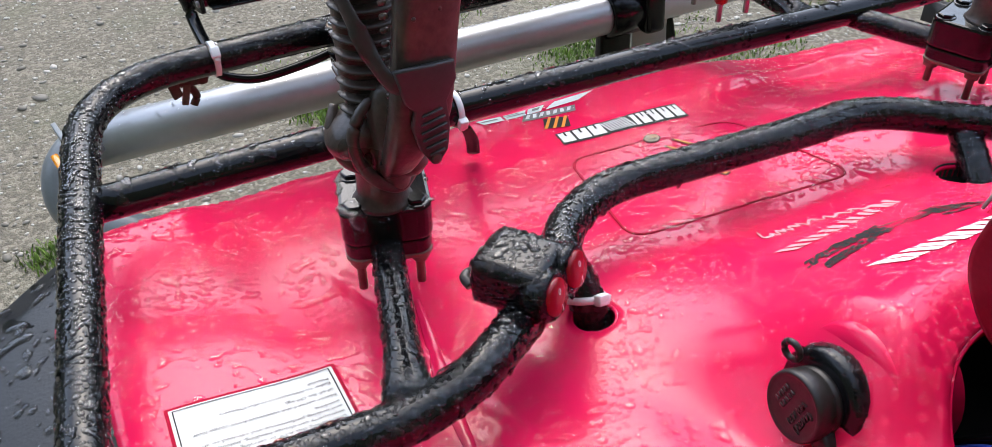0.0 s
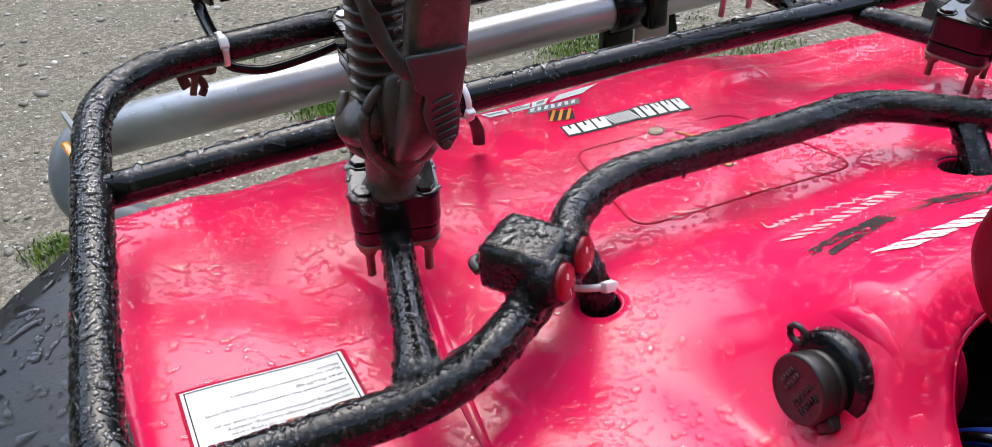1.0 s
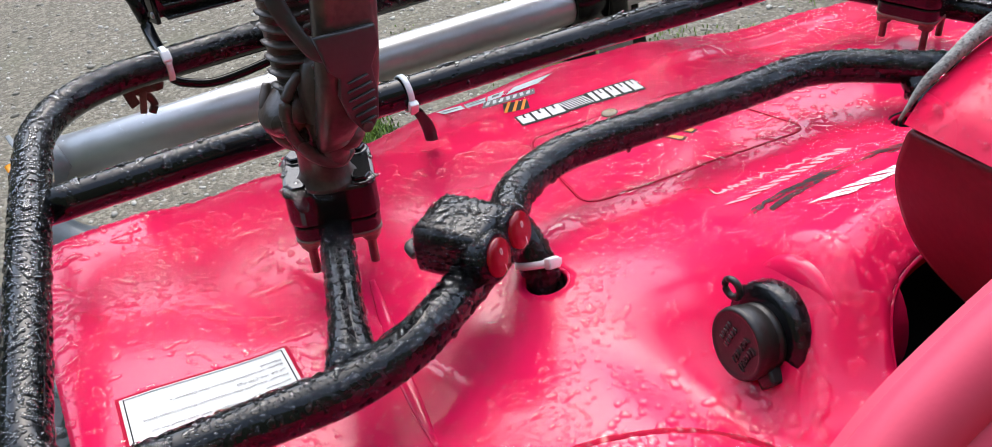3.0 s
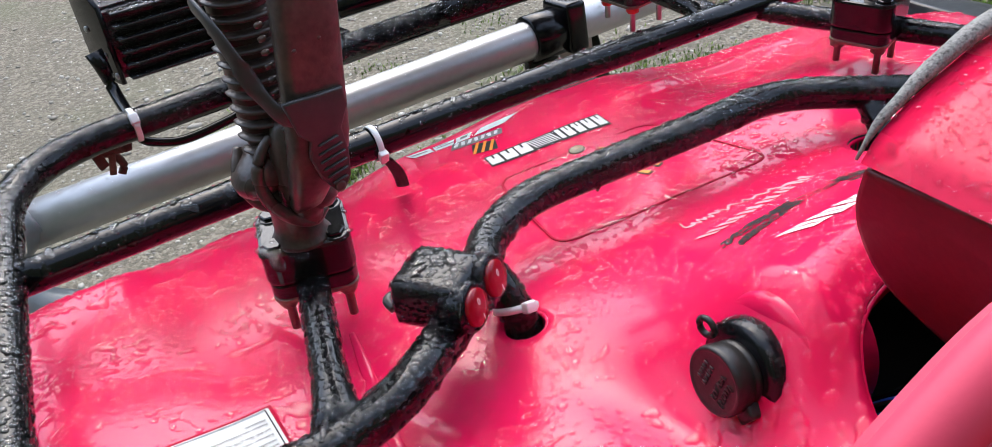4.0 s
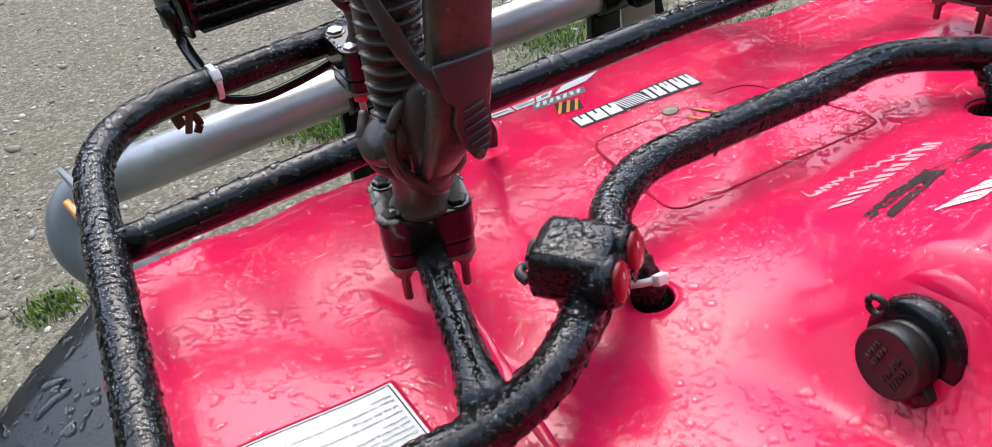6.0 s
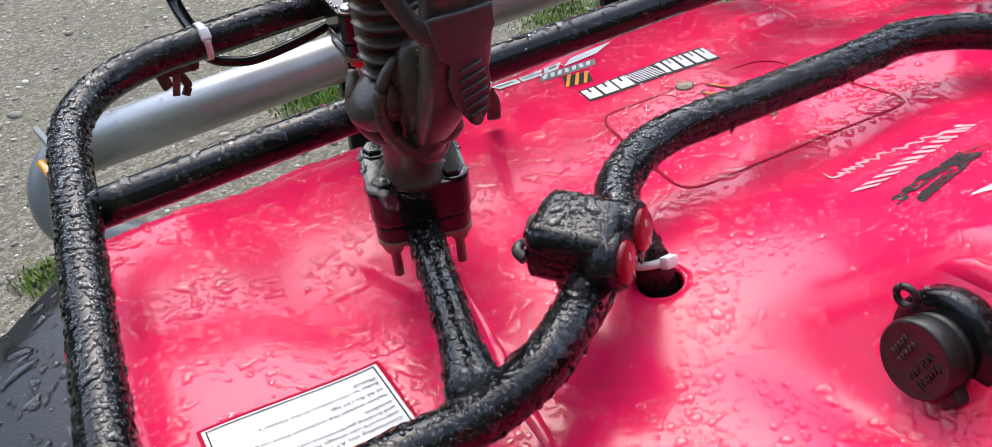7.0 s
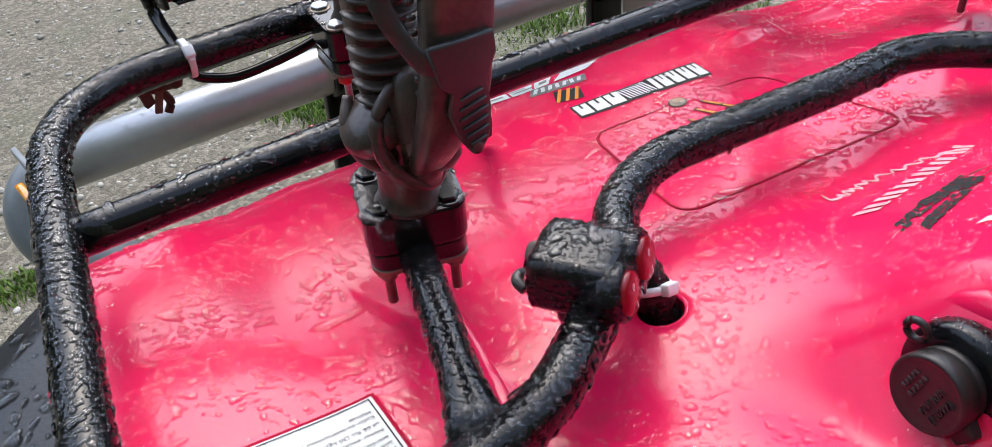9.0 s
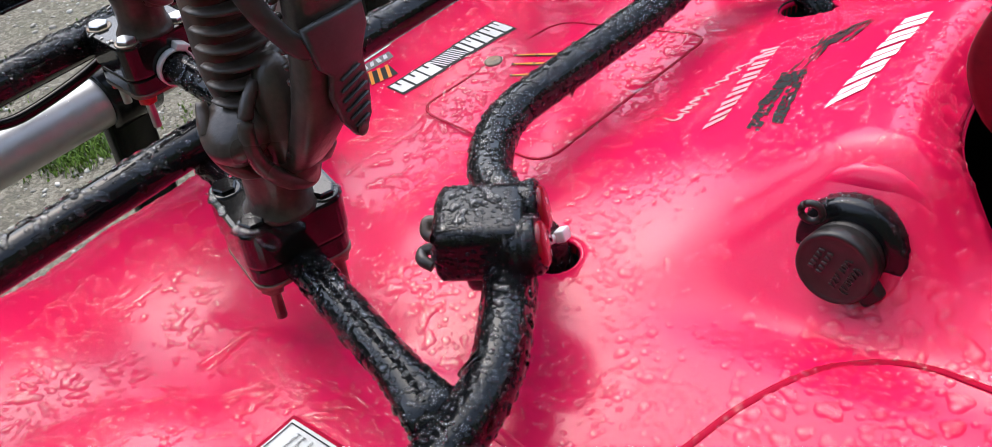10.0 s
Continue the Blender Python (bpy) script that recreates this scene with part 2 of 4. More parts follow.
def prism(outline, depth, m, bevel=0.002):
    """A flat outline with a thickness and eased edges."""
    bm = bmesh.new()
    low = [bm.verts.new((x, y, 0)) for x, y in outline]
    f = bm.faces.new(low)
    r = bmesh.ops.extrude_face_region(bm, geom=[f])
    bmesh.ops.translate(bm, vec=(0, 0, depth), verts=[v for v in r["geom"] if isinstance(v, bmesh.types.BMVert)])
    if bevel:
        rim = [e for e in bm.edges if abs(e.verts[0].co.z - e.verts[1].co.z) < 1e-6]
        bmesh.ops.bevel(bm, geom=rim, offset=bevel, segments=2, affect="EDGES", profile=0.6)
    bmesh.ops.recalc_face_normals(bm, faces=bm.faces[:])
    bm.transform(m)
    return bm


def rounded(w, h, r, n=6):
    pts = []
    for cx, cy, a in ((w / 2 - r, h / 2 - r, 0), (-w / 2 + r, h / 2 - r, 90), (-w / 2 + r, -h / 2 + r, 180), (w / 2 - r, -h / 2 + r, 270)):
        pts += [(cx + r * math.cos(radians(a + 90 * k / n)), cy + r * math.sin(radians(a + 90 * k / n))) for k in range(n + 1)]
    return pts


def letters(text, size, align="LEFT", thick=0.0):
    """The outline of a line of text as a flat mesh in the built-in font."""
    cu = bpy.data.curves.new("text", "FONT")
    cu.body, cu.size, cu.align_x, cu.resolution_u, cu.extrude = text, size, align, 2, thick
    ob = bpy.data.objects.new("text", cu)
    me = bpy.data.meshes.new_from_object(ob)
    bpy.data.objects.remove(ob)
    bpy.data.curves.remove(cu)
    bm = bmesh.new()
    bm.from_mesh(me)
    bpy.data.meshes.remove(me)
    return bm


# ---- the bodywork as one smooth surface ----
def ease(t):
    t = min(1.0, max(0.0, t))
    return t * t * (3 - 2 * t)


def front_edge(x):
    """Where the bodywork ends towards the front."""
    return 0.716 - 0.032 * (abs(x + 0.01) / 0.43) ** 4 + 0.020 * ease((0.15 - abs(x + 0.03)) / 0.09)


def top(x, y):
    """Height of the bodywork."""
    left = ease((-0.20 - x) / 0.10)
    z = (0.793 + 0.13 * (0.60 - y)) * (1 - left) + (0.792 + 0.075 * (0.61 - y)) * left
    z += 0.008 * ease((-0.34 - x) / 0.10)
    z -= 0.008 * ease(1 - abs(x + 0.20) / 0.11) * ease((0.50 - y) / 0.2)
    z -= 0.004 * ease((x + 0.285 - 0.2 * (0.45 - y)) / 0.012) * ease((y - 0.30) / 0.06) * ease((0.58 - y) / 0.08) * ease((-0.17 - x) / 0.04)
    z -= 0.05 * max(0, (-0.455 - x) / 0.04) ** 2 + 0.05 * max(0, (x - 0.455) / 0.05) ** 2
    z -= 0.014 * max(0, (y - front_edge(x) + 0.028) / 0.028) ** 2
    z -= 0.03 * ease((x - 0.08) / 0.22) * ease((y - 0.5) / 0.12)
    near = ease(1.2 - abs(y - 0.243) / 0.085)
    wall = ease((x + 0.185) / 0.15) * (1 - near) + ease((x + 0.161) / 0.072) * near
    z -= 0.008 * near * ease((x + 0.20) / 0.04) * (1 - wall)
    z += 0.070 * wall * ease((0.425 - y) / 0.20) * ease((0.215 - x) / 0.15)
    z += 0.006 * ease(1 - abs(y - 0.62 - 0.10 * (x - 0.05)) / 0.02) * ease((x - 0.09) / 0.05) * ease((0.40 - x) / 0.1)
    z += 0.02 * ease((0.20 - y) / 0.15)
    z -= 0.009 * ease((y - 0.42) / 0.12) * ease((0.07 - x) / 0.14) * ease((x + 0.38) / 0.06)
    z += 0.006 * ease((x - 0.06) / 0.10) * ease((y - 0.48) / 0.10)
    z -= 0.022 * ease((1.30 - gap_distance(x, y)) / 0.34) ** 1.5
    return z


def slope(x, y):
    d = 0.002
    return Vector((top(x - d, y) - top(x + d, y), top(x, y - d) - top(x, y + d), 2 * d)).normalized()


LEG_HOLES = ((-0.1705, 0.390, 0.0152), (0.160, 0.374, 0.0225))
GAP = (0.010, 0.110, 0.128, 0.114)


def gap_distance(x, y):
    u, v = abs(x - GAP[0]) / GAP[2], abs(y - GAP[1]) / GAP[3]
    return (u ** 3.2 + v ** 3.2) ** (1 / 3.2)


def build_body(parent):
    bm = bmesh.new()
    nx, ny = 240, 175
    x0, x1, y0 = -0.462, 0.482, -0.02
    grid = []
    for i in range(nx + 1):
        x = x0 + (x1 - x0) * i / nx
        col = []
        for j in range(ny + 1):
            y = y0 + (front_edge(x) - y0) * j / ny
            px, py = x, y
            g = gap_distance(x, y)
            if abs(g - 1) < 0.024:
                px, py = GAP[0] + (x - GAP[0]) / g, GAP[1] + (y - GAP[1]) / g
            for hx, hy, hr in LEG_HOLES:
                d = math.hypot(x - hx, y - hy)
                if abs(d - hr) < 0.0030:
                    px, py = hx + (x - hx) * hr / d, hy + (y - hy) * hr / d
            col.append(bm.verts.new((px, py, top(px, py))))
        grid.append(col)
    for i in range(nx):
        for j in range(ny):
            q = (grid[i][j], grid[i + 1][j], grid[i + 1][j + 1], grid[i][j + 1])
            c = sum((v.co for v in q), Vector()) / 4
            if gap_distance(c.x, c.y) < 1 or any(math.hypot(c.x - hx, c.y - hy) < hr for hx, hy, hr in LEG_HOLES):
                continue
            bm.faces.new(q)
    bmesh.ops.delete(bm, geom=[v for v in bm.verts if not v.link_faces], context="VERTS")
    rim = [e for e in bm.edges if e.is_boundary]
    for drop, inset in ((0.0015, 0.0010), (0.0035, 0.0012), (0.006, 0.002)):
        r = bmesh.ops.extrude_edge_only(bm, edges=rim)
        vs = [v for v in r["geom"] if isinstance(v, bmesh.types.BMVert)]
        for v in vs:
            v.co.z -= drop
        rim = [e for e in r["geom"] if isinstance(e, bmesh.types.BMEdge) and e.is_boundary]
    bmesh.ops.recalc_face_normals(bm, faces=bm.faces[:])
    if sum(f.normal.z for f in bm.faces) < 0:
        bmesh.ops.reverse_faces(bm, faces=bm.faces[:])
    body = part("front_bodywork", bm, RED, parent)
    lip = []
    for k in range(97):
        a = 2 * math.pi * k / 96
        g = gap_distance(GAP[0] + 0.1 * math.cos(a), GAP[1] + 0.1 * math.sin(a))
        x, y = GAP[0] + 0.1 * math.cos(a) / g, GAP[1] + 0.1 * math.sin(a) / g
        lip.append(Vector((x, y, top(x, y) - 0.0030)))
    part("opening_lip", sweep(lip, 0.0020, seg=8), RED, parent)
    for hx, hy, hr in LEG_HOLES:
        ring = [Vector((hx + hr * math.cos(2 * math.pi * k / 40), hy + hr * math.sin(2 * math.pi * k / 40), 0)) for k in range(41)]
        part("hole_lip", sweep([Vector((p.x, p.y, top(p.x, p.y) - 0.0020)) for p in ring], 0.0020, seg=8), RED, parent)
        # near-black ring, the shade inside the hole put in as colour
        part("hole_liner", lathe([(hr + 0.001, -0.035), (hr + 0.001, 0.0), (hr, 0.0), (hr, -0.034)], (hx, hy, top(hx, hy) - 0.004), (0, 0, 1), 32), SHADE_BLACK, parent)
    return body


def drape(name, bm, material, parent, lift=0.0008, label=""):
    """Lays a flat mesh, given in plan, onto the bodywork."""
    for v in bm.verts:
        v.co.z = top(v.co.x, v.co.y) + lift + v.co.z
    return part(name, bm, material, parent, label, smooth=False)


def patch(quad, n=12, m=4, u0=0.0, u1=1.0, v0=0.0, v1=1.0, bm=None, lean=0.0):
    """A piece of a four-cornered field (corners: start left, end left, end right, start right), in plan."""
    bm = bm or bmesh.new()
    a, b, c, d = [Vector((*q, 0)) for q in quad]
    rows = []
    for j in range(m + 1):
        v = v0 + (v1 - v0) * j / m
        row = []
        for i in range(n + 1):
            u = u0 + (u1 - u0) * i / n + lean * (v - 0.5)
            row.append(bm.verts.new((a.lerp(b, u)).lerp(d.lerp(c, u), v)))
        rows.append(row)
    for r, q in zip(rows, rows[1:]):
        for i in range(n):
            bm.faces.new((r[i], r[i + 1], q[i + 1], q[i]))
    bmesh.ops.recalc_face_normals(bm, faces=bm.faces[:])
    if bm.faces and sum(f.normal.z for f in bm.faces) < 0:
        bmesh.ops.reverse_faces(bm, faces=bm.faces[:])
    return bm


def seam(name, plan, width, material, parent, lift=0.0003):
    """A narrow joint drawn along a line in plan on the bodywork."""
    path = [Vector((x, y, top(x, y) + lift)) for x, y in plan]
    return part(name, sweep(path, width / 2, seg=6, flat=lambda w: (1, 0.35)), material, parent)


def plan_line(pts, closed=False, n=10):
    v = [Vector((*p, 0)) for p in pts]
    return [(p.x, p.y) for p in (bend(v, 0.02, n))]


# ---- ground ----
gm = bmesh.new()
bmesh.ops.create_grid(gm, x_segments=1, y_segments=1, size=150)
ground = part("ground", gm, ground_material())
tagged(ground, "wet grey gravel yard with moss and small stones", "ground", kind="structure")


# unseen hedge added all round to hold back low sky light: far off ahead of the bike, tall and close behind it
def blocker_point(k, w):
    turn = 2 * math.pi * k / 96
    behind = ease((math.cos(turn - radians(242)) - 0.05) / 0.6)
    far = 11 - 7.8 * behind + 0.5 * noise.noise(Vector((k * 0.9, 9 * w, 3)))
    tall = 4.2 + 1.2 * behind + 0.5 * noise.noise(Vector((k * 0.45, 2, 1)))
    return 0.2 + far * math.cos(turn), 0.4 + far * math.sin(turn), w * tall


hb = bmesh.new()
ring = [[hb.verts.new(blocker_point(k, w)) for k in range(96)] for w in (0, 0.25, 0.5, 0.75, 0.9, 1.0)]
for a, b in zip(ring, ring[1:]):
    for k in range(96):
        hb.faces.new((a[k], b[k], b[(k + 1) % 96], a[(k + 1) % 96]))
tagged(part("wall_hedge", hb, mat("blocker_leaves", (0.045, 0.065, 0.025), 0.7, vary=0.5, scale=4, bump=0.8, bump_scale=30)), "unseen dark green hedge added to hold back low sky light", "hedge", kind="structure")


# ---- quad bike bodywork ----
bike = thing("quad_bike", (0.01, 0.3, 0.0), "red plastic front bodywork of a quad bike, wet with rain", "quad bike")
bodywork = build_body(bike)

hatch_line = plan_line([(0.0, 0.4385), (-0.0975, 0.449), (-0.061, 0.592), (0.088, 0.560), (0.1015, 0.428), (0.0, 0.4385)])
seam("hatch_seam", hatch_line, 0.0024, RED_GAP, bike)

rear_joint = [(p.x, p.y) for p in spline([(-0.34, 0.297, 0), (-0.285, 0.281, 0), (-0.250, 0.266, 0), (-0.225, 0.256, 0), (-0.198, 0.2415, 0), (-0.175, 0.227, 0), (-0.1625, 0.208, 0), (-0.161, 0.190, 0), (-0.167, 0.167, 0), (-0.18, 0.12, 0), (-0.20, 0.05, 0)], 8)]
seam("panel_joint", rear_joint, 0.0044, RED_GAP, bike, -0.0002)

# moulded bead between the fender and the middle of the bodywork
bead = [(p.x, p.y) for p in spline([(-0.2565, 0.482, 0), (-0.2678, 0.4335, 0), (-0.2792, 0.3905, 0), (-0.2873, 0.3424, 0), (-0.292, 0.310, 0)], 8)]
part("moulded_bead", sweep([Vector((x, y, top(x, y))) for x, y in bead], lambda w: 0.0012 + 0.0030 * math.sin(math.pi * min(1, 0.06 + 0.94 * w)), seg=12, flat=lambda w: (1.2, 0.40)), RED, bike)

# nacelle over the handlebar: a faceted cover and a lower shell
def build_nacelle():
    n = thing("headlight_nacelle", (0.01, 0.12, 0.93), "red handlebar nacelle with a worn front edge, wet", "nacelle")
    arch = bend([(-0.0850, 0.979, 0), (-0.0760, 0.990, 0), (-0.0480, 1.003, 0), (-0.0150, 1.012, 0), (0.0125, 1.015, 0), (0.040, 1.012, 0), (0.073, 1.003, 0), (0.101, 0.990, 0), (0.110, 0.979, 0)], 0.010, 5)
    bm = bmesh.new()
    rows = []
    for j in range(15):
        w = j / 14
        rows.append([bm.verts.new((0.012 + (p.x - 0.012) * (1 + 0.24 * w), 0.222 - 0.36 * w, p.y + 0.012 * w)) for p in arch])
    for r, q in zip(rows, rows[1:]):
        for i in range(len(arch) - 1):
            bm.faces.new((r[i], r[i + 1], q[i + 1], q[i]))
    bm.faces.new(rows[0])
    bm.faces.new(rows[-1][::-1])
    bmesh.ops.recalc_face_normals(bm, faces=bm.faces[:])
    part("cover", bm, RED_COVER, n)
    part("edge_trim", sweep([Vector((p.x, 0.2245, p.y + 0.0005 + 0.0050 * math.sin(math.pi * k / (len(arch) - 1)))) for k, p in enumerate(arch)], lambda w: 0.0008 + 0.0044 * math.sin(math.pi * w), seg=10), FOAM, n, "worn grey edge of the cover")
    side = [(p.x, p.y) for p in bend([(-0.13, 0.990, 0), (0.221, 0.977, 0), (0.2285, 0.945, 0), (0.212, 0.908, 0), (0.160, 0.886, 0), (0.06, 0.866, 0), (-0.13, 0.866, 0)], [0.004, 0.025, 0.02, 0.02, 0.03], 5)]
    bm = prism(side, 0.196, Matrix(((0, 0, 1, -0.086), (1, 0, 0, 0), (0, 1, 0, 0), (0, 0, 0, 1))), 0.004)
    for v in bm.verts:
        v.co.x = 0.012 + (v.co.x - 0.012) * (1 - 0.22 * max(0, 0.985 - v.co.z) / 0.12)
    # dark red colour carries the shell's shade and reflection
    part("lower_shell", bm, SHELL_SHADE, n, "plastic lower shell, shade and red reflection put into its dark colour")
    return n


def build_guard():
    """The red hand guard at the left end of the handlebar."""
    g = thing("hand_guard", (-0.25, 0.06, 1.0), "red plastic hand guard on the handlebar, softly curved", "hand guard")
    edge = spline([(-0.326, 0.077, 0.976), (-0.286, 0.087, 1.019), (-0.254, 0.085, 1.048), (-0.228, 0.078, 1.070), (-0.196, 0.063, 1.091)], 8)
    bm = bmesh.new()
    rows = []
    for p in edge:
        row = []
        for k in range(13):
            w = k / 12
            off = Vector((0.070 * w, -0.110 * w, 0.018 * w + 0.055 * max(0, w - 0.3)))
            lift = Vector((0.3, 0.35, 0.5)) * (0.012 * math.exp(-((w - 0.10) / 0.13) ** 2) - 0.006 * ease((w - 0.22) / 0.10))
            row.append(bm.verts.new(p + off + lift))
        rows.append(row)
    for r, q in zip(rows, rows[1:]):
        for k in range(12):
            bm.faces.new((r[k], r[k + 1], q[k + 1], q[k]))
    bmesh.ops.recalc_face_normals(bm, faces=bm.faces[:])
    ob = part("shield", bm, RED_PALE, g)
    sol = ob.modifiers.new("thickness", "SOLIDIFY")
    sol.thickness, sol.offset = 0.004, 0
    part("rim", sweep([p + Vector((0.0052, -0.0080, 0.0010)) for p in edge], 0.0095, seg=16), RED_PALE, g)
    part("handlebar", sweep([Vector((-0.33, 0.0, 0.93)), Vector((-0.15, 0.03, 0.955)), Vector((0.0, 0.05, 0.955))], 0.011, seg=14), BLACK, g, "black handlebar tube")
    return g


build_guard()

nacelle = build_nacelle()


# shade under the steering gap, put in as a near-black bowl, with its cables
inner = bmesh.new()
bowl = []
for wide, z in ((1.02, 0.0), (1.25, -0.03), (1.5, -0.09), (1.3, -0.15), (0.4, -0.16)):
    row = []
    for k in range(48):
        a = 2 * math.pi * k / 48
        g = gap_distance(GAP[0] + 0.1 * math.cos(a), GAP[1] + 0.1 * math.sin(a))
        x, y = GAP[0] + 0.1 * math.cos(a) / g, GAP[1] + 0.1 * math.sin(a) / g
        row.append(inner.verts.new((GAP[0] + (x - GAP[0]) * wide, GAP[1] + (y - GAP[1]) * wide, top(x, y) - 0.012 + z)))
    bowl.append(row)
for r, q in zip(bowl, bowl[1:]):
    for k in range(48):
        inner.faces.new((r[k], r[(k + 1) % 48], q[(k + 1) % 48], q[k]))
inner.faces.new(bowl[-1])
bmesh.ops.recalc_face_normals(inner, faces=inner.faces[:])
part("inner_tray", inner, SHADE_BLACK, bike, "near-black bowl, shade below the handlebar put into its colour")
for k, (dx, material) in enumerate(((0.0, BLUE), (0.006, BLUE), (0.014, PLASTIC), (-0.012, PLASTIC))):
    p = spline([(-0.085 + dx, 0.215, 0.815), (-0.075 + dx, 0.175, 0.85 + 0.004 * k), (-0.055 + dx, 0.135, 0.845), (0.0, 0.08, 0.80)], 10)
    part("cable", sweep(p, 0.0026, seg=8), material, bike)

# black mudguards outside the bodywork
def build_mudguard(side):
    bm = bmesh.new()
    rows = []
    for i in range(17):
        w = i / 16
        row = []
        for j in range(21):
            v = j / 20
            y = 0.02 + (0.668 - 0.02 - 0.115 * w) * v
            x = -0.452 - 0.20 * w
            z = 0.796 - 0.02 * w - 0.050 * w ** 2.0 - 0.006 * max(0, (v - 0.85) / 0.15) ** 2 - 0.03 * max(0, 0.3 - v)
            row.append(bm.verts.new(((x if side < 0 else 0.02 - x), y, z)))
        rows.append(row)
    for r, q in zip(rows, rows[1:]):
        for j in range(20):
            bm.faces.new((r[j], r[j + 1], q[j + 1], q[j]))
    rim = [e for e in bm.edges if e.is_boundary]
    r = bmesh.ops.extrude_edge_only(bm, edges=rim)
    bmesh.ops.translate(bm, vec=(0, 0, -0.025), verts=[v for v in r["geom"] if isinstance(v, bmesh.types.BMVert)])
    bmesh.ops.recalc_face_normals(bm, faces=bm.faces[:])
    return part("mudguard", bm, MUD, bike, "black textured plastic mudguard")


mudguard = build_mudguard(-1)
build_mudguard(1)


# front wheels and frame that carry the bodywork
def build_wheel(x):
    at, side = Vector((x, 0.44, 0.285)), (1 if x > 0 else -1)
    tyre = part("wheel", lathe([(0.150, -0.085), (0.235, -0.100), (0.272, -0.086), (0.285, -0.050), (0.285, 0.050), (0.272, 0.086), (0.235, 0.100), (0.150, 0.085)], at, (1, 0, 0), 40), RUBBER, bike, "black rubber tyre")
    for k in range(22):
        a = 2 * math.pi * k / 22
        m = Matrix.Translation(at) @ Matrix.Rotation(a, 4, "X")
        part("tread_block", block((0.070, 0.030, 0.016), m @ pose(0.040 * (-1) ** k, 0, 0.284), 0.004, 1), RUBBER, tyre)
    part("rim", lathe([(0.030, -0.03), (0.140, -0.05), (0.150, -0.08), (0.150, 0.08), (0.140, 0.02), (0.030, 0.01)], at, (side, 0, 0), 32), SILVER, tyre, "silver steel rim")


for x in (-0.435, 0.455):
    build_wheel(x)
part("axle", sweep([Vector((-0.40, 0.44, 0.285)), Vector((0.01, 0.44, 0.330)), Vector((0.42, 0.44, 0.285))], 0.024, seg=14), PLASTIC, bike)
for x in (-0.12, 0.14):
    part("frame_tube", sweep(bend([(x, 0.66, 0.76), (x, 0.66, 0.34), (x, 0.10, 0.30), (x, -0.02, 0.60)], 0.06), 0.016, seg=12), PLASTIC, bike)


# ---- front rack ----
R = 0.0132
rack = thing("front_rack", (0.01, 0.55, 0.80), "black powder-coated tubular steel front rack covered in raindrops", "rack")
outer_l = bend([(-0.1897, 0.4020, 0.8537), (-0.2796, 0.3471, 0.8545), (-0.32, 0.340, 0.851), (-0.482, 0.350, 0.852), (-0.4465, 0.58, 0.863), (-0.417, 0.763, 0.868), (0.0, 0.763, 0.874)], [0.05, 0.03, 0.055, 0.05, 0.088], 10)
centre_bar = bend([(-0.1897, 0.4020, 0.8537), (-0.1640, 0.4440, 0.8500), (-0.1120, 0.4705, 0.8480), (0.0567, 0.4500, 0.8552), (0.1337, 0.4575, 0.8485), (0.2241, 0.3686, 0.851)], [0.027, 0.028, 0.10, 0.055], 10)
mid_bar = [Vector((-0.437, 0.608, 0.8595)), Vector((-0.2, 0.608, 0.858)), Vector((0.01, 0.607, 0.854)), Vector((0.22, 0.602, 0.849)), Vector((0.463, 0.596, 0.846))]
part("outer_tube", sweep(outer_l, R), BLACK, rack)
right_outer = bend([(0.2241, 0.3686, 0.851), (0.265, 0.345, 0.851), (0.34, 0.343, 0.851), (0.503, 0.352, 0.852), (0.4665, 0.58, 0.863), (0.437, 0.763, 0.868), (0.0, 0.763, 0.874)], [0.03, 0.03, 0.055, 0.05, 0.088], 10)
part("outer_tube", sweep(right_outer, R), BLACK, rack)
part("rear_tube", sweep(centre_bar, R), BLACK, rack)
part("cross_tube", sweep(spline(mid_bar, 12), R * 0.97), BLACK, rack)


def stay(name, a, b, wide):
    """A short tube whose ends are pressed flat where they are welded on."""
    path = [Vector(a).lerp(Vector(b), k / 20) for k in range(21)]
    def flat(w):
        e = max(ease((0.17 - w) / 0.17), ease((w - 0.92) / 0.08))
        return 1 + wide * e, 1 - 0.25 * e
    return part(name, sweep(path, R * 0.82, flat=flat), BLACK, rack)


stay("stay", (-0.316, 0.352, 0.849), (-0.235, 0.602, 0.841), 0.42)
stay("stay", (0.350, 0.352, 0.849), (0.269, 0.602, 0.841), 0.42)
stay("stay", (-0.194, 0.612, 0.850), (-0.182, 0.757, 0.862), 0.6)
stay("stay", (0.214, 0.612, 0.850), (0.202, 0.757, 0.862), 0.6)
leg_l = spline([(-0.177, 0.424, 0.850), (-0.1705, 0.401, 0.824), (-0.167, 0.388, 0.790)], 8)
leg_r = spline([(0.188, 0.412, 0.847), (0.1805, 0.391, 0.834), (0.172, 0.370, 0.818), (0.165, 0.353, 0.800)], 8)
part("leg", sweep(leg_l, 0.0122), BLACK, rack)
part("leg", sweep(leg_r, 0.0118), BLACK, rack)


# ---- rubber grip clamps ----
def bolt(parent, at, length, material, head=True):
    b = part("bolt", lathe([(0.0031, 0), (0.0031, -length)], at, (0, 0, 1), 12), material, parent)
    if head:
        part("bolt_head", lathe([(0.0070, 0), (0.0070, 0.0028), (0.0060, 0.0034)], at, (0, 0, 1), 6), CHROME if material is not ZINC else WETBASE, b, smooth=False)
    return b


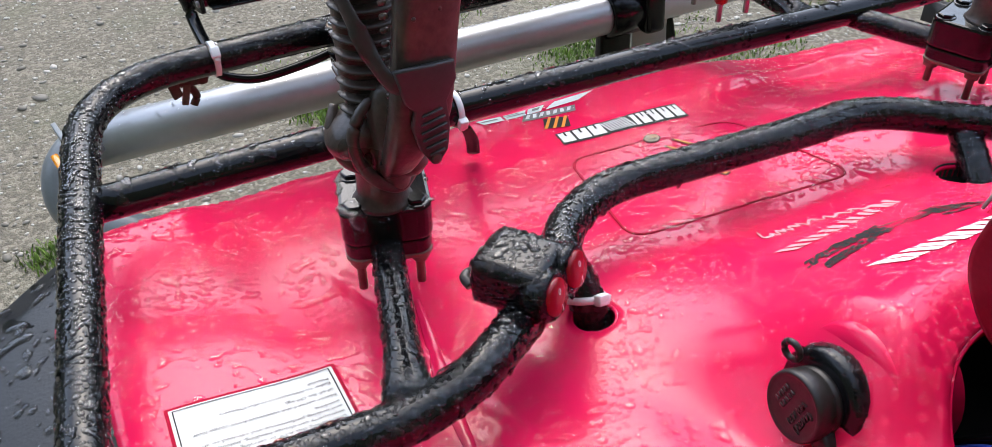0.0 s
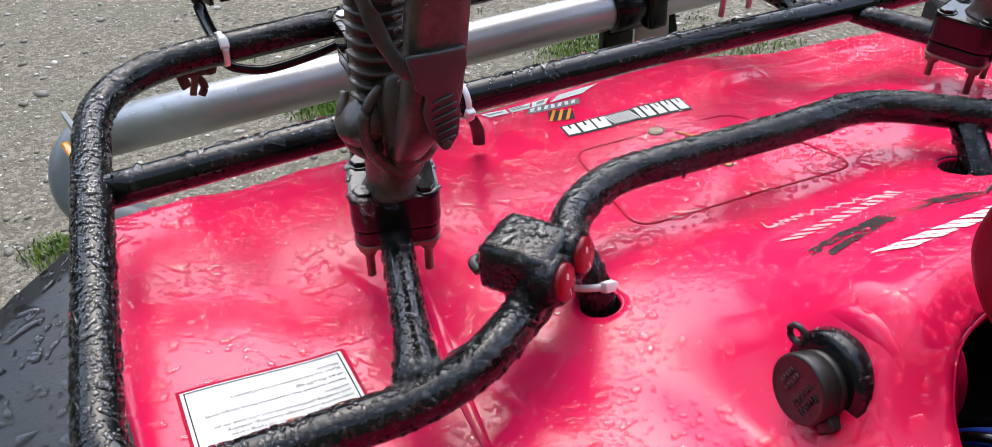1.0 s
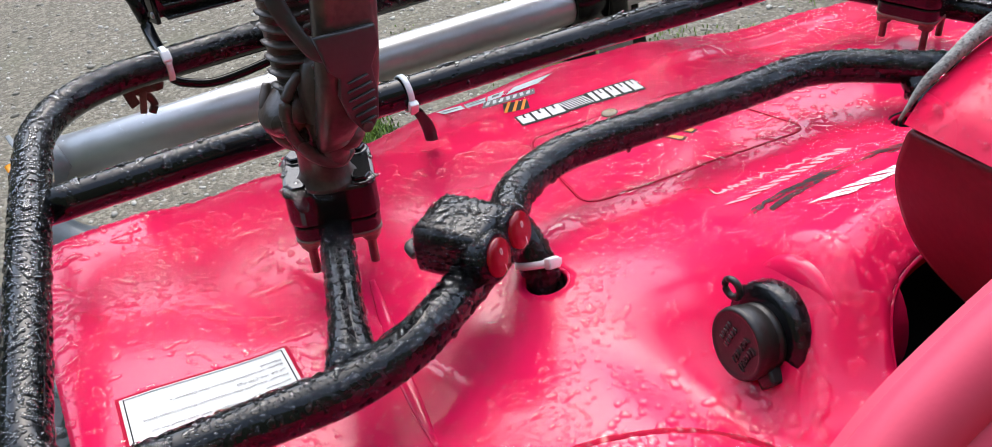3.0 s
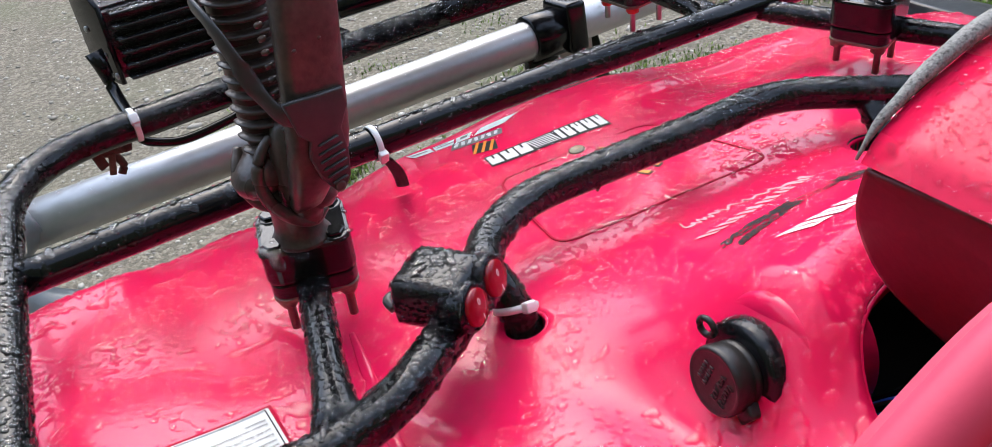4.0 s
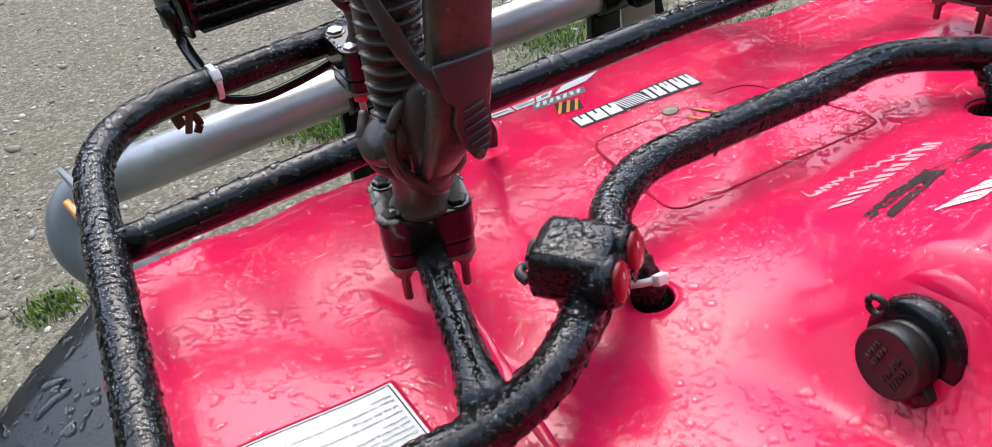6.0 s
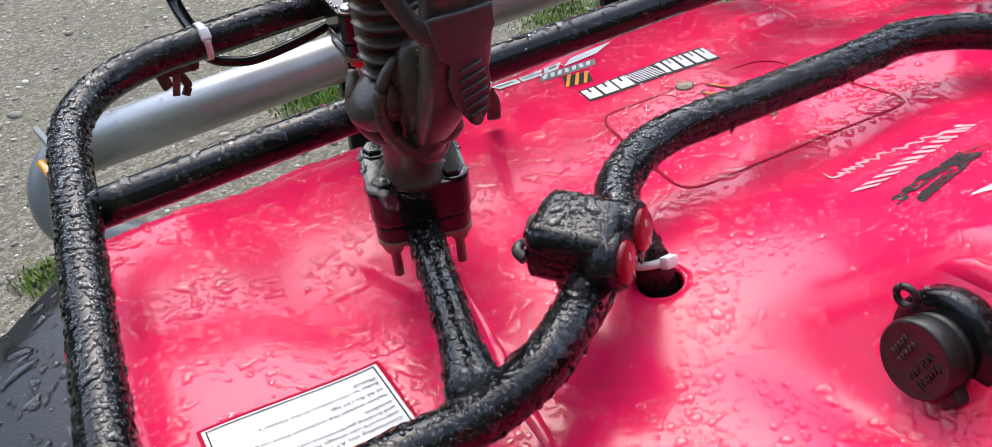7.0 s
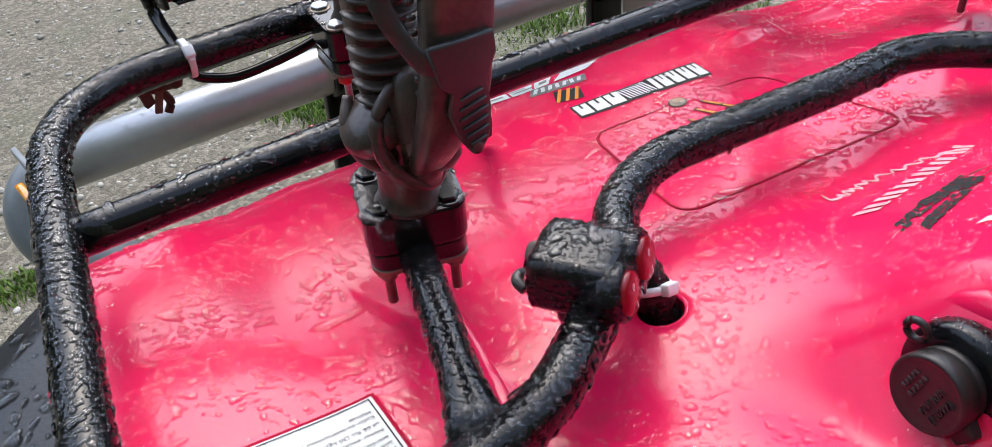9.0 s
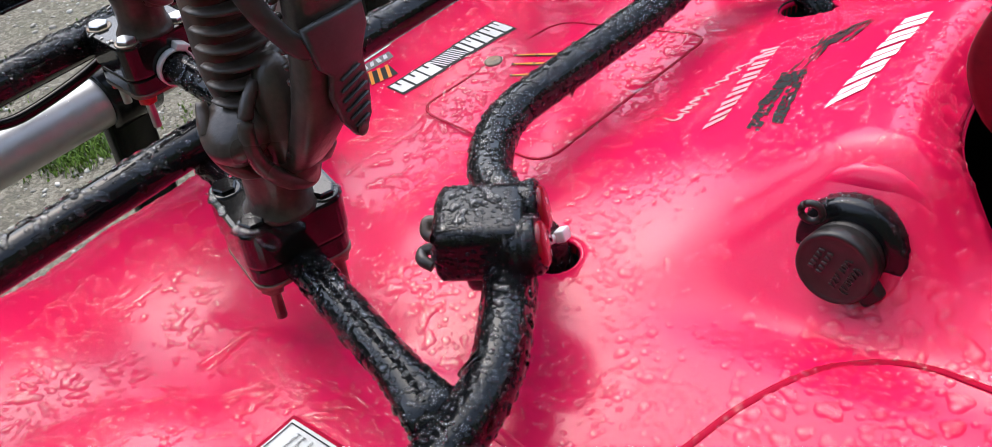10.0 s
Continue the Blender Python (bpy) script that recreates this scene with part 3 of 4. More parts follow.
def build_grip(nut_material):
    """The clamp at the origin: its base lies on a stay that runs along y."""
    g = thing("grip_clamp", (0, 0, 0), "black rubber grip clamp with ribbed jaw and grey strap", "clamp", "grip clamps on the rack")
    part("base", prism(rounded(0.060, 0.056, 0.011), 0.026, pose(0, 0, 0.007), 0.0025), WETBASE, g, smooth=False)
    part("under_plate", prism(rounded(0.058, 0.054, 0.010), 0.003, pose(0, 0, -0.0082), 0.0006), ZINC, g, "zinc-plated clamping plate")
    part("saddle", prism(rounded(0.058, 0.054, 0.011), 0.0112, pose(0, 0, -0.0050), 0.0015), WETBASE, g, smooth=False)
    for sx in (-1, 1):
        for sy in (-1, 1):
            at = Vector((0.0200 * sx, 0.0185 * sy, 0.033))
            b = bolt(g, at, 0.068 if sy < 0 else 0.062, ZINC)
            part("washer", lathe([(0.0088, -0.0008), (0.0088, 0.0003), (0.0080, 0.0007)], at, (0, 0, 1), 24), WETBASE, g)
            part("nut", lathe([(0.0062, 0), (0.0068, 0.0008), (0.0068, 0.0052), (0.0062, 0.006)], (at.x, at.y, -0.0142), (0, 0, 1), 6), nut_material, b)
    # the jaws stand square to the bike, whatever way the base is turned
    jm = pose(0, 0, 0, 0, 0, 18)
    part("neck", lathe([(0.0205, 0.0325), (0.0188, 0.0345), (0.0164, 0.040), (0.0158, 0.053), (0.0180, 0.065), (0.016, 0.076)], jm @ Vector((-0.004, -0.010, 0)), (0, 0, 1), 28), RUBBER, g)
    u_line = [(p.x, p.y) for p in bend([(-0.006, 0.285, 0), (-0.004, 0.115, 0), (-0.010, 0.070, 0), (-0.043, 0.072, 0), (-0.058, 0.115, 0), (-0.0565, 0.206, 0)], [0.03, 0.020, 0.022, 0.03], 8)]
    bm = bmesh.new()
    rings, n = [], len(u_line)
    cum = [0.0]
    for a, b in zip(u_line, u_line[1:]):
        cum.append(cum[-1] + math.hypot(b[0] - a[0], b[1] - a[1]))
    fine = []
    for k in range(61):
        d = cum[-1] * k / 60
        i = max(q for q in range(n - 1) if cum[q] <= d + 1e-9)
        w = (d - cum[i]) / max(1e-9, cum[i + 1] - cum[i])
        fine.append((u_line[i][0] + (u_line[i + 1][0] - u_line[i][0]) * w, u_line[i][1] + (u_line[i + 1][1] - u_line[i][1]) * w))
    for k, (y, z) in enumerate(fine):
        a, b = fine[max(0, k - 1)], fine[min(60, k + 1)]
        ty, tz = b[0] - a[0], b[1] - a[1]
        l = math.hypot(ty, tz)
        ny, nz = tz / l, -ty / l
        front = ease((k - 34) / 10)
        low = ease((0.118 - z) / 0.05)
        half, thick = 0.0172 + 0.0012 * front - 0.0088 * low, 0.0092 - 0.0022 * low + 0.0012 * ease((z - 0.16) / 0.03) * front
        cx = -0.004 * (1 - front) + front * (0.009 + 0.12 * (z - 0.14)) - 0.007 * low * front
        # rounded ends: a few closing rings beyond the first and last
        steps = [(0.0, 1.0)] if 0 < k < 60 else [(0.0, 1.0), (0.0035, 0.95), (0.0058, 0.82), (0.0070, 0.55), (0.0074, 0.25)]
        way = -1 if k == 0 else 1
        for ahead, grow in (steps[::-1] if k == 0 else steps):
            oy, oz = ty / l * ahead * way, tz / l * ahead * way
            ring = []
            for q in range(24):
                c, e = math.cos(2 * math.pi * q / 24), math.sin(2 * math.pi * q / 24)
                px = cx + half * grow * math.copysign(abs(c) ** 0.55, c)
                pn = thick * grow * math.copysign(abs(e) ** 0.7, e)
                ring.append(bm.verts.new(jm @ Vector((px, y + oy + ny * pn, z + oz + nz * pn))))
            rings.append(ring)
    for p, q in zip(rings, rings[1:]):
        for k in range(24):
            bm.faces.new((p[k], p[(k + 1) % 24], q[(k + 1) % 24], q[k]))
    bm.faces.new(rings[0][::-1])
    bm.faces.new(rings[-1])
    bmesh.ops.recalc_face_normals(bm, faces=bm.faces[:])
    jaw = part("jaw", bm, RUBBER, g, "muddy black rubber jaw")
    part("core", lathe([(0.010, 0.056), (0.0125, 0.066), (0.0138, 0.085), (0.0125, 0.108), (0.008, 0.122), (0.004, 0.126)], jm @ Vector((-0.003, -0.030, 0)), (0, 0, 1), 24), RUBBER, jaw)
    # lips across the inside of both jaws
    for k in range(19):
        z = 0.098 + 0.0092 * k
        arc = [jm @ Vector((-0.004 + 0.0195 * math.cos(radians(a)), -0.010 + 0.0155 * math.sin(radians(a)), z - 0.002 * abs(math.sin(radians(a))))) for a in range(180, 361, 15)]
        part("rib", sweep(arc, lambda w: 0.0018 + 0.0030 * math.sin(math.pi * min(1, max(0, w))), seg=8, flat=lambda w: (1.3, 0.42)), RUBBER, jaw)
    for k in range(15):
        z = 0.082 + 0.0078 * k
        tooth = lathe([(0.0010, -0.0016), (0.0024, -0.0010), (0.0024, 0.0010), (0.0010, 0.0016)], jm @ Vector((-0.0080, -0.050, z)), (-0.25, 0.1, 1), 10)
        part("tooth", tooth, RUBBER, jaw)
    for dx, z, r in ((0.002, 0.178, 0.0013), (0.017, 0.181, 0.0012)):
        part("mould_mark", lathe([(r, -0.001), (r, 0.0004), (r * 0.5, 0.0006)], jm @ Vector((dx, -0.0668, z)), (0, -1, 0.02), 10), RUBBER, jaw)
    # rounded ear and raised rims where the jaws join
    part("ear", lathe([(0.003, -0.012), (0.011, -0.010), (0.0165, -0.003), (0.0175, 0.004), (0.015, 0.010), (0.006, 0.0125)], jm @ Vector((-0.021, -0.018, 0.090)), (-0.55, -0.25, 0.8), 24), RUBBER, g)
    part("rim", sweep([jm @ p for p in spline([(-0.012, -0.028, 0.117), (-0.0215, -0.030, 0.108), (-0.0265, -0.032, 0.095), (-0.0250, -0.034, 0.081), (-0.0190, -0.036, 0.070), (-0.0100, -0.037, 0.0610), (0.0000, -0.036, 0.0565), (0.0090, -0.031, 0.0590)], 6)], lambda w: 0.0028 + 0.0016 * math.sin(math.pi * w), seg=12), RUBBER, g)
    part("rim", sweep([jm @ p for p in spline([(-0.026, -0.002, 0.104), (-0.0315, -0.009, 0.093), (-0.0305, -0.014, 0.080), (-0.0245, -0.019, 0.0700), (-0.0150, -0.023, 0.0655)], 6)], lambda w: 0.0028 + 0.0020 * math.sin(math.pi * w), seg=12), RUBBER, g)
    part("knob", lathe([(0.002, -0.0085), (0.0065, -0.0060), (0.0085, 0.0), (0.0065, 0.0060), (0.002, 0.0085)], jm @ Vector((-0.0165, -0.020, 0.094)), (0.2, -0.5, 1), 18), RUBBER, g)
    part("lump", lathe([(0.004, -0.010), (0.010, -0.006), (0.0115, 0.002), (0.008, 0.009), (0.003, 0.011)], jm @ Vector((0.006, -0.035, 0.074)), (0.8, -0.2, 0.5), 18), RUBBER, g)
    # strap round both jaws, ending in a ridged pull tab
    band = spline([jm @ Vector(p) for p in ((0.020, -0.060, 0.143), (0.008, -0.0675, 0.140), (-0.010, -0.0665, 0.143), (-0.0185, -0.058, 0.156), (-0.0255, -0.050, 0.178), (-0.030, -0.036, 0.196), (-0.029, -0.010, 0.199), (-0.020, 0.007, 0.195), (-0.002, 0.011, 0.190), (0.018, 0.004, 0.180), (0.029, -0.025, 0.162), (0.030, -0.048, 0.150), (0.020, -0.060, 0.143))], 8)
    strap = part("strap", sweep(band, 0.0026, seg=10, flat=lambda w: (0.75, 2.0)), STRAP, g, "grey rubber strap")
    tab = [(-0.021, 0.037), (0.015, 0.035), (0.0158, 0.024), (0.0095, 0.012), (0.0108, -0.004), (0.0088, -0.019), (0.003, -0.0265), (-0.002, -0.0255), (-0.0085, -0.015), (-0.0125, 0.0), (-0.010, 0.010), (-0.0155, 0.0155)]
    mt = jm @ pose(0.0078, -0.0665, 0.1165, 90, 0, 3)
    part("pull_tab", prism(tab[::-1], 0.0042, mt, 0.0013), STRAP, strap)
    for k in range(6):
        w = (0.013, 0.0155, 0.0165, 0.0155, 0.0135, 0.010)[k]
        part("ridge", block((w, 0.0014, 0.0022), mt @ pose(-0.0005 + 0.0004 * k, 0.0075 - 0.0052 * k, 0.0046, 0, 0, 9), 0.0005, 1), STRAP, strap)
    part("tab_hole", lathe([(0.0030, 0.0), (0.0036, 0.0008), (0.0020, 0.0012)], mt @ Vector((0.0005, -0.0225, 0.0042)), mt.to_3x3() @ Vector((0, 0, 1)), 14), RUBBER, strap)
    return g


grip = build_grip(ZINC)
grip.matrix_basis = pose(-0.2635, 0.508, 0.845, 0, 0, -18)
copy_thing(grip, pose(0.2945, 0.493, 0.847, 0, 0, 18))
front_grip = copy_thing(grip, pose(-0.187, 0.727, 0.850, 0, 0, -5))
far_grip = copy_thing(grip, pose(0.207, 0.720, 0.850, 0, 0, 5))
for g in (front_grip, far_grip):
    tagged(g, "black rubber grip clamp with bright bolts and red-painted nuts", "clamp", "grip clamps on the rack")
    for o in g.children_recursive:
        kind = o.name.split(".")[0]
        if kind in ("bolt_head", "washer", "nut", "bolt"):
            o.data = o.data.copy()
            o.data.materials[0] = REDPAINT if kind == "nut" else ZINC if kind == "washer" else CHROME


# ---- switch box on the rear tube ----
def build_switch():
    s = thing("switch_box", (-0.216, 0.394, 0.853), "black twin switch box with red rockers clamped on a tube", "switch")
    ax = Vector((0.55, -0.835, 0.03)).normalized()
    turn = Matrix.Translation((-0.2208, 0.4015, 0.8685)) @ Matrix((ax, Vector((0, 0, 1)).cross(ax), (0, 0, 1))).transposed().to_4x4()
    part("housing", block((0.047, 0.044, 0.034), turn @ pose(0, 0, -0.002), 0.0085, 4), PLASTIC, s)
    part("clamp_half", block((0.030, 0.034, 0.018), turn @ pose(0.006, 0, -0.023), 0.008, 3), PLASTIC, s)
    for k in (-1, 1):
        c = turn @ pose(0.0215, 0.0140 * k, -0.001)
        d = (c.to_3x3() @ Vector((1, 0, 0.22))).normalized()
        bz = part("bezel", lathe([(0.0150, -0.006), (0.0155, 0.001), (0.0150, 0.003), (0.0155, 0.0045), (0.0155, 0.0075), (0.0135, 0.010), (0.0120, 0.0095)], c.translation, d, 28), PLASTIC, s)
        rk = part("rocker", lathe([(0.0118, 0.004), (0.0118, 0.0108), (0.0108, 0.0122), (0.004, 0.0128)], c.translation, d, 28), ROCKER, s, "translucent red rocker")
        tm = Matrix.Translation(c.translation + d * 0.0132) @ d.to_track_quat("Z", "Y").to_matrix().to_4x4()
        for txt, yy in (("0", 0.002), ("I", -0.009)):
            bm = letters(txt, 0.0064, "CENTER")
            bm.transform(tm @ pose(0, yy, 0))
            part("mark", bm, INK_WHITE, rk, smooth=False)
    for k in (0, 1):
        loop = spline([turn @ Vector((-0.024, 0.012 - 0.020 * k, -0.004)), turn @ Vector((-0.030, 0.012 - 0.020 * k, -0.004 - 0.003 * k)), turn @ Vector((-0.030, 0.006 - 0.020 * k, -0.007)), turn @ Vector((-0.024, 0.003 - 0.020 * k, -0.009))], 8)
        part("cable", sweep(loop, 0.0032, seg=10), RUBBER, s)
    return s


switch = build_switch()


# ---- power socket with its rubber cap ----
def build_socket():
    s = thing("power_socket", (-0.105, 0.243, 0.87), "black power socket with closed rubber cap on red bodywork", "socket")
    at, ax = Vector((-0.1175, 0.243, 0.857)), Vector((-0.965, 0.07, 0.14)).normalized()
    part("boss", lathe([(0.0410, -0.040), (0.0392, -0.016), (0.0372, -0.0055), (0.0350, -0.0018), (0.0265, -0.0008)], at + Vector((0, -0.003, 0.0045)), ax, 40), RED, s, "red moulded boss")
    part("flange", lathe([(0.0275, 0.000), (0.0284, 0.003), (0.0280, 0.0115), (0.0265, 0.0135), (0.018, 0.014)], at, ax, 40), PLASTIC, s)
    cap = part("cap", lathe([(0.0178, 0.012), (0.0188, 0.0165), (0.0180, 0.0175), (0.0180, 0.019), (0.0190, 0.020), (0.0197, 0.028), (0.0191, 0.0305), (0.0180, 0.0312), (0.0168, 0.0306), (0.0158, 0.0304)], at, ax, 40), CAP, s)
    m = Matrix.Translation(at) @ ax.to_track_quat("Z", "Y").to_matrix().to_4x4()
    up = m.to_3x3().inverted() @ (Vector((-0.1350, 0.2640, 0.8798)) - at)
    spin = math.degrees(math.atan2(up.y, up.x))
    far = math.hypot(up.x, up.y)
    ring = [m @ pose(0, 0, 0, 0, 0, spin) @ Vector((far + 0.0052 * math.cos(2 * math.pi * k / 20), 0.0052 * math.sin(2 * math.pi * k / 20), 0.0220 + 0.001 * math.cos(2 * math.pi * k / 20))) for k in range(21)]
    part("pull_ring", sweep(ring, 0.0019, seg=10), CAP, cap)
    part("hinge", block((0.010, 0.012, 0.014), m @ pose(0, 0, 0, 0, 0, spin + 190) @ pose(0.0205, 0, 0.0165), 0.002), CAP, cap)
    face = m @ pose(0, 0, 0.0308, 0, 0, spin - 60)
    # raised marks, their glints put in as a paler rubber colour
    for txt, y in (("12V 10A", -0.0030), ("(120W)", -0.0085)):
        bm = letters(txt, 0.0054, "CENTER", 0.0006)
        bm.transform(face @ pose(0, y - 0.0025, 0))
        part("moulded_mark", bm, GLINT_RUBBER, cap, smooth=False)
    for w, y in ((0.0135, 0.0095), (0.0150, 0.0050)):
        n = 5
        for k in range(n):
            part("moulded_bar", block((w / n * 0.62, 0.0030, 0.0010), face @ pose(-w / 2 + w * (k + 0.5) / n, y, 0, 0, 0, 12 * (-1) ** k), 0.0003, 1), GLINT_RUBBER, cap)
    return s


socket = build_socket()


# ---- bumper bar in front ----
bumper = thing("bumper_bar", (0.01, 0.88, 0.70), "silver aluminium tube bumper, wet, with black mounts", "bumper")
left_curl = spline([(-0.33, 0.902, 0.742), (-0.405, 0.902, 0.742), (-0.442, 0.897, 0.736), (-0.463, 0.888, 0.720), (-0.468, 0.872, 0.696), (-0.452, 0.852, 0.674), (-0.420, 0.835, 0.660), (-0.385, 0.820, 0.640), (-0.36, 0.80, 0.60)], 8)
bpath = [Vector((-0.422, 0.902, 0.742)), Vector((-0.2, 0.902, 0.742)), Vector((0.01, 0.903, 0.742)), Vector((0.22, 0.902, 0.742)), Vector((0.452, 0.902, 0.742))]
left_curl = [Vector((p.x + 0.013, p.y, p.z + 0.006)) for p in left_curl]
part("end_piece", sweep(left_curl[12:], 0.0225, seg=24), LAMP_GREY, bumper, "grey plastic end piece")
part("bar", sweep(bpath, 0.0245, seg=28), SILVER, bumper)
for x, plate in ((-0.132, False), (0.212, True)):
    part("mount_collar", lathe([(0.0280, -0.025), (0.031, -0.023), (0.031, 0.023), (0.0280, 0.025)], (x, 0.9025, 0.742), (1, 0, 0), 28), PLASTIC, bumper)
    part("mount_arm", block((0.046, 0.014, 0.26), pose(x - 0.014, 0.890, 0.610, -6, 4, 0), 0.003), PLASTIC, bumper)
    if plate:
        part("mount_block", block((0.030, 0.058, 0.066), pose(x + 0.034, 0.898, 0.748, -6, 0, 0), 0.008, 3), PLASTIC, bumper)
        part("mount_plate", block((0.048, 0.006, 0.17), pose(x + 0.050, 0.900, 0.680, -8, 0, -14), 0.002), SILVER, bumper)
        part("mount_foot", block((0.066, 0.012, 0.22), pose(x + 0.078, 0.915, 0.650, -12, -8, 0), 0.003), PLASTIC, bumper)

# ---- light bar ahead of the rack ----
def build_light_bar():
    b = thing("light_bar", (0.01, 0.89, 0.86), "black finned LED light bar, wet, ahead of the rack", "light bar")
    seat = pose(0.01, 0.890, 0.908)
    n = 0.303
    prof = [(-0.016, -0.041), (0.030, -0.044), (0.032, 0.036), (0.008, 0.042), (-0.016, 0.028)]
    bm = bmesh.new()
    ends = [[bm.verts.new(seat @ Vector((s * (n + 0.23 * y), y, z))) for y, z in prof] for s in (-1, 1)]
    for i in range(5):
        bm.faces.new((ends[0][i], ends[0][(i + 1) % 5], ends[1][(i + 1) % 5], ends[1][i]))
    bm.faces.new(ends[0][::-1])
    bm.faces.new(ends[1])
    bmesh.ops.recalc_face_normals(bm, faces=bm.faces[:])
    bmesh.ops.bevel(bm, geom=[e for e in bm.edges if abs(e.verts[0].co.x - e.verts[1].co.x) > 0.1], offset=0.003, segments=2, affect="EDGES")
    part("housing", bm, BAR_BLACK, b, smooth=False)
    for k in range(6):
        part("fin", block((2 * n - 0.016, 0.013, 0.0030), seat @ pose(0, -0.0215, -0.0385 + 0.0125 * k), 0.0008, 1), BAR_BLACK, b)
    part("lens", block((2 * n - 0.02, 0.004, 0.066), seat @ pose(0, 0.0325, -0.004), 0.001, 1), LAMP_GREY, b, "clear lens strip facing forward")
    for s in (-1, 1):
        plate = [(-0.021, -0.045), (0.033, -0.048), (0.035, 0.034), (0.024, 0.043), (0.003, 0.046), (-0.021, 0.030)]
        m = seat @ pose(s * (n + 0.0035), 0.002, 0, 0, 0, -13 * s) @ pose(-0.0025, 0, 0, 90, 0, 90)
        e = part("end_plate", prism(plate, 0.005, m, 0.001), PLASTIC, b)
        for y, z in ((0.022, 0.038), (-0.018, -0.036), (-0.006, -0.018), (0.016, 0.004)):
            part("screw", lathe([(0.0032, 0), (0.0032, 0.0014), (0.002, 0.002)], m @ Vector((y, z, 0.005 if s > 0 else 0.0)), m.to_3x3() @ Vector((0, 0, s)), 12), CHROME, e)
        part("bracket", block((0.016, 0.085, 0.006), seat @ pose(s * 0.11, -0.065, -0.036, -8, 0, 0), 0.002), PLASTIC, b)
    part("mount_rail", sweep([Vector((-0.075, 0.852, 0.8795)), Vector((0.05, 0.852, 0.8795)), Vector((0.17, 0.852, 0.8795))], 0.0125, seg=18), BLACK, b, "black mounting tube below the fins")
    return b


light_bar = build_light_bar()
lead = thing("lamp_cable", (-0.30, 0.80, 0.86), "black cable from the light bar tied along the rack tube", "cable")
part("lead", sweep(spline([(-0.306, 0.872, 0.890), (-0.304, 0.862, 0.862), (-0.304, 0.815, 0.850), (-0.306, 0.781, 0.847), (-0.290, 0.777, 0.839), (-0.268, 0.776, 0.835), (-0.226, 0.776, 0.839), (-0.19, 0.776, 0.847), (-0.14, 0.776, 0.859)], 8), lambda w: 0.0042 + 0.0016 * ease((0.30 - w) / 0.05), seg=12), PLASTIC, lead)
part("boot", sweep([Vector((-0.308, 0.876, 0.900)), Vector((-0.306, 0.872, 0.888)), Vector((-0.3045, 0.866, 0.874))], lambda w: 0.0085 - 0.0025 * w, seg=12), PLASTIC, lead, "black rubber cable boot")


# ---- cable ties ----
def build_tie(at, axis, head_way, radius, label):
    """A nylon tie round a tube; head_way: the direction in which its head sits."""
    t = thing("cable_tie", at, label, "cable tie", "cable ties")
    ax = Vector(axis).normalized()
    d = Vector(head_way)
    d = (d - ax * d.dot(ax)).normalized()
    v = ax.cross(d)
    bm, rings = bmesh.new(), []
    for k in range(28):
        a = 2 * math.pi * k / 28
        o = d * math.cos(a) + v * math.sin(a)
        rings.append([bm.verts.new(Vector(at) + o * (radius + r) + ax * w) for r, w in ((0, -0.0026), (0.0014, -0.0022), (0.0014, 0.0022), (0, 0.0026))])
    for k in range(28):
        q, r = rings[k], rings[(k + 1) % 28]
        for i in range(4):
            bm.faces.new((q[i], q[(i + 1) % 4], r[(i + 1) % 4], r[i]))
    bmesh.ops.recalc_face_normals(bm, faces=bm.faces[:])
    part("band", bm, WHITE, t)
    hm = Matrix((ax, v, d)).transposed().to_4x4()
    hm.translation = Vector(at) + d * (radius + 0.0026)
    part("head", block((0.0075, 0.0095, 0.0060), hm, 0.0012), WHITE, t)
    part("cut_end", block((0.0045, 0.0030, 0.0014), hm @ pose(0, 0.0062, 0.0008), 0.0004, 1), WHITE, t)
    return t


build_tie((-0.310, 0.763, 0.8696), (1, 0, 0), (0, -0.75, 0.66), R + 0.0004, "white nylon cable tie round the front tube")
build_tie((-0.1708, 0.4015, 0.8240), (0.2, 0.55, 1), (0.25, -0.9, 0.35), 0.0126, "white nylon cable tie round the rack leg")
build_tie((-0.162, 0.607, 0.858), (1, 0, 0.0), (0, -0.9, -0.35), R + 0.0004, "white nylon cable tie round the cross tube")
build_tie((-0.1872, 0.697, 0.8570), (0.012, 0.145, 0.012), (0.5, 0.0, 1), R * 0.90 + 0.0008, "white nylon cable tie round a front rack stay")
tail = thing("loose_strap_end", (-0.165, 0.60, 0.80), "short black strap end hanging below the cross tube", "strap")
part("strap_end", sweep(spline([(-0.158, 0.598, 0.846), (-0.146, 0.612, 0.826), (-0.136, 0.628, 0.806), (-0.129, 0.641, 0.787)], 6), 0.0056, seg=8, flat=lambda w: (1, 0.25)), INK, tail)

# rusty clip below the front tube
clip = thing("tube_clip", (-0.34, 0.78, 0.84), "rusty steel clip hanging under the front tube", "bracket")
part("plate", block((0.026, 0.004, 0.012), pose(-0.336, 0.778, 0.849, 24, 8, 0), 0.0012), RUST, clip)
part("jaw", block((0.009, 0.005, 0.020), pose(-0.345, 0.780, 0.841, 20, -16, 12), 0.0015), RUST, clip)
part("jaw", block((0.006, 0.003, 0.030), pose(-0.336, 0.785, 0.832, 26, 12, -8), 0.001), RUST_PALE, clip, "thin rusty tongue")
part("hook", sweep(spline([(-0.340, 0.780, 0.846), (-0.332, 0.788, 0.838), (-0.327, 0.790, 0.826), (-0.331, 0.789, 0.818)], 6), 0.0036, seg=10), RUST, clip)
part("bolt", lathe([(0.0055, -0.008), (0.0055, 0.008), (0.003, 0.010)], (-0.323, 0.780, 0.847), (0.3, -1, 0.3), 6), RUST, clip)

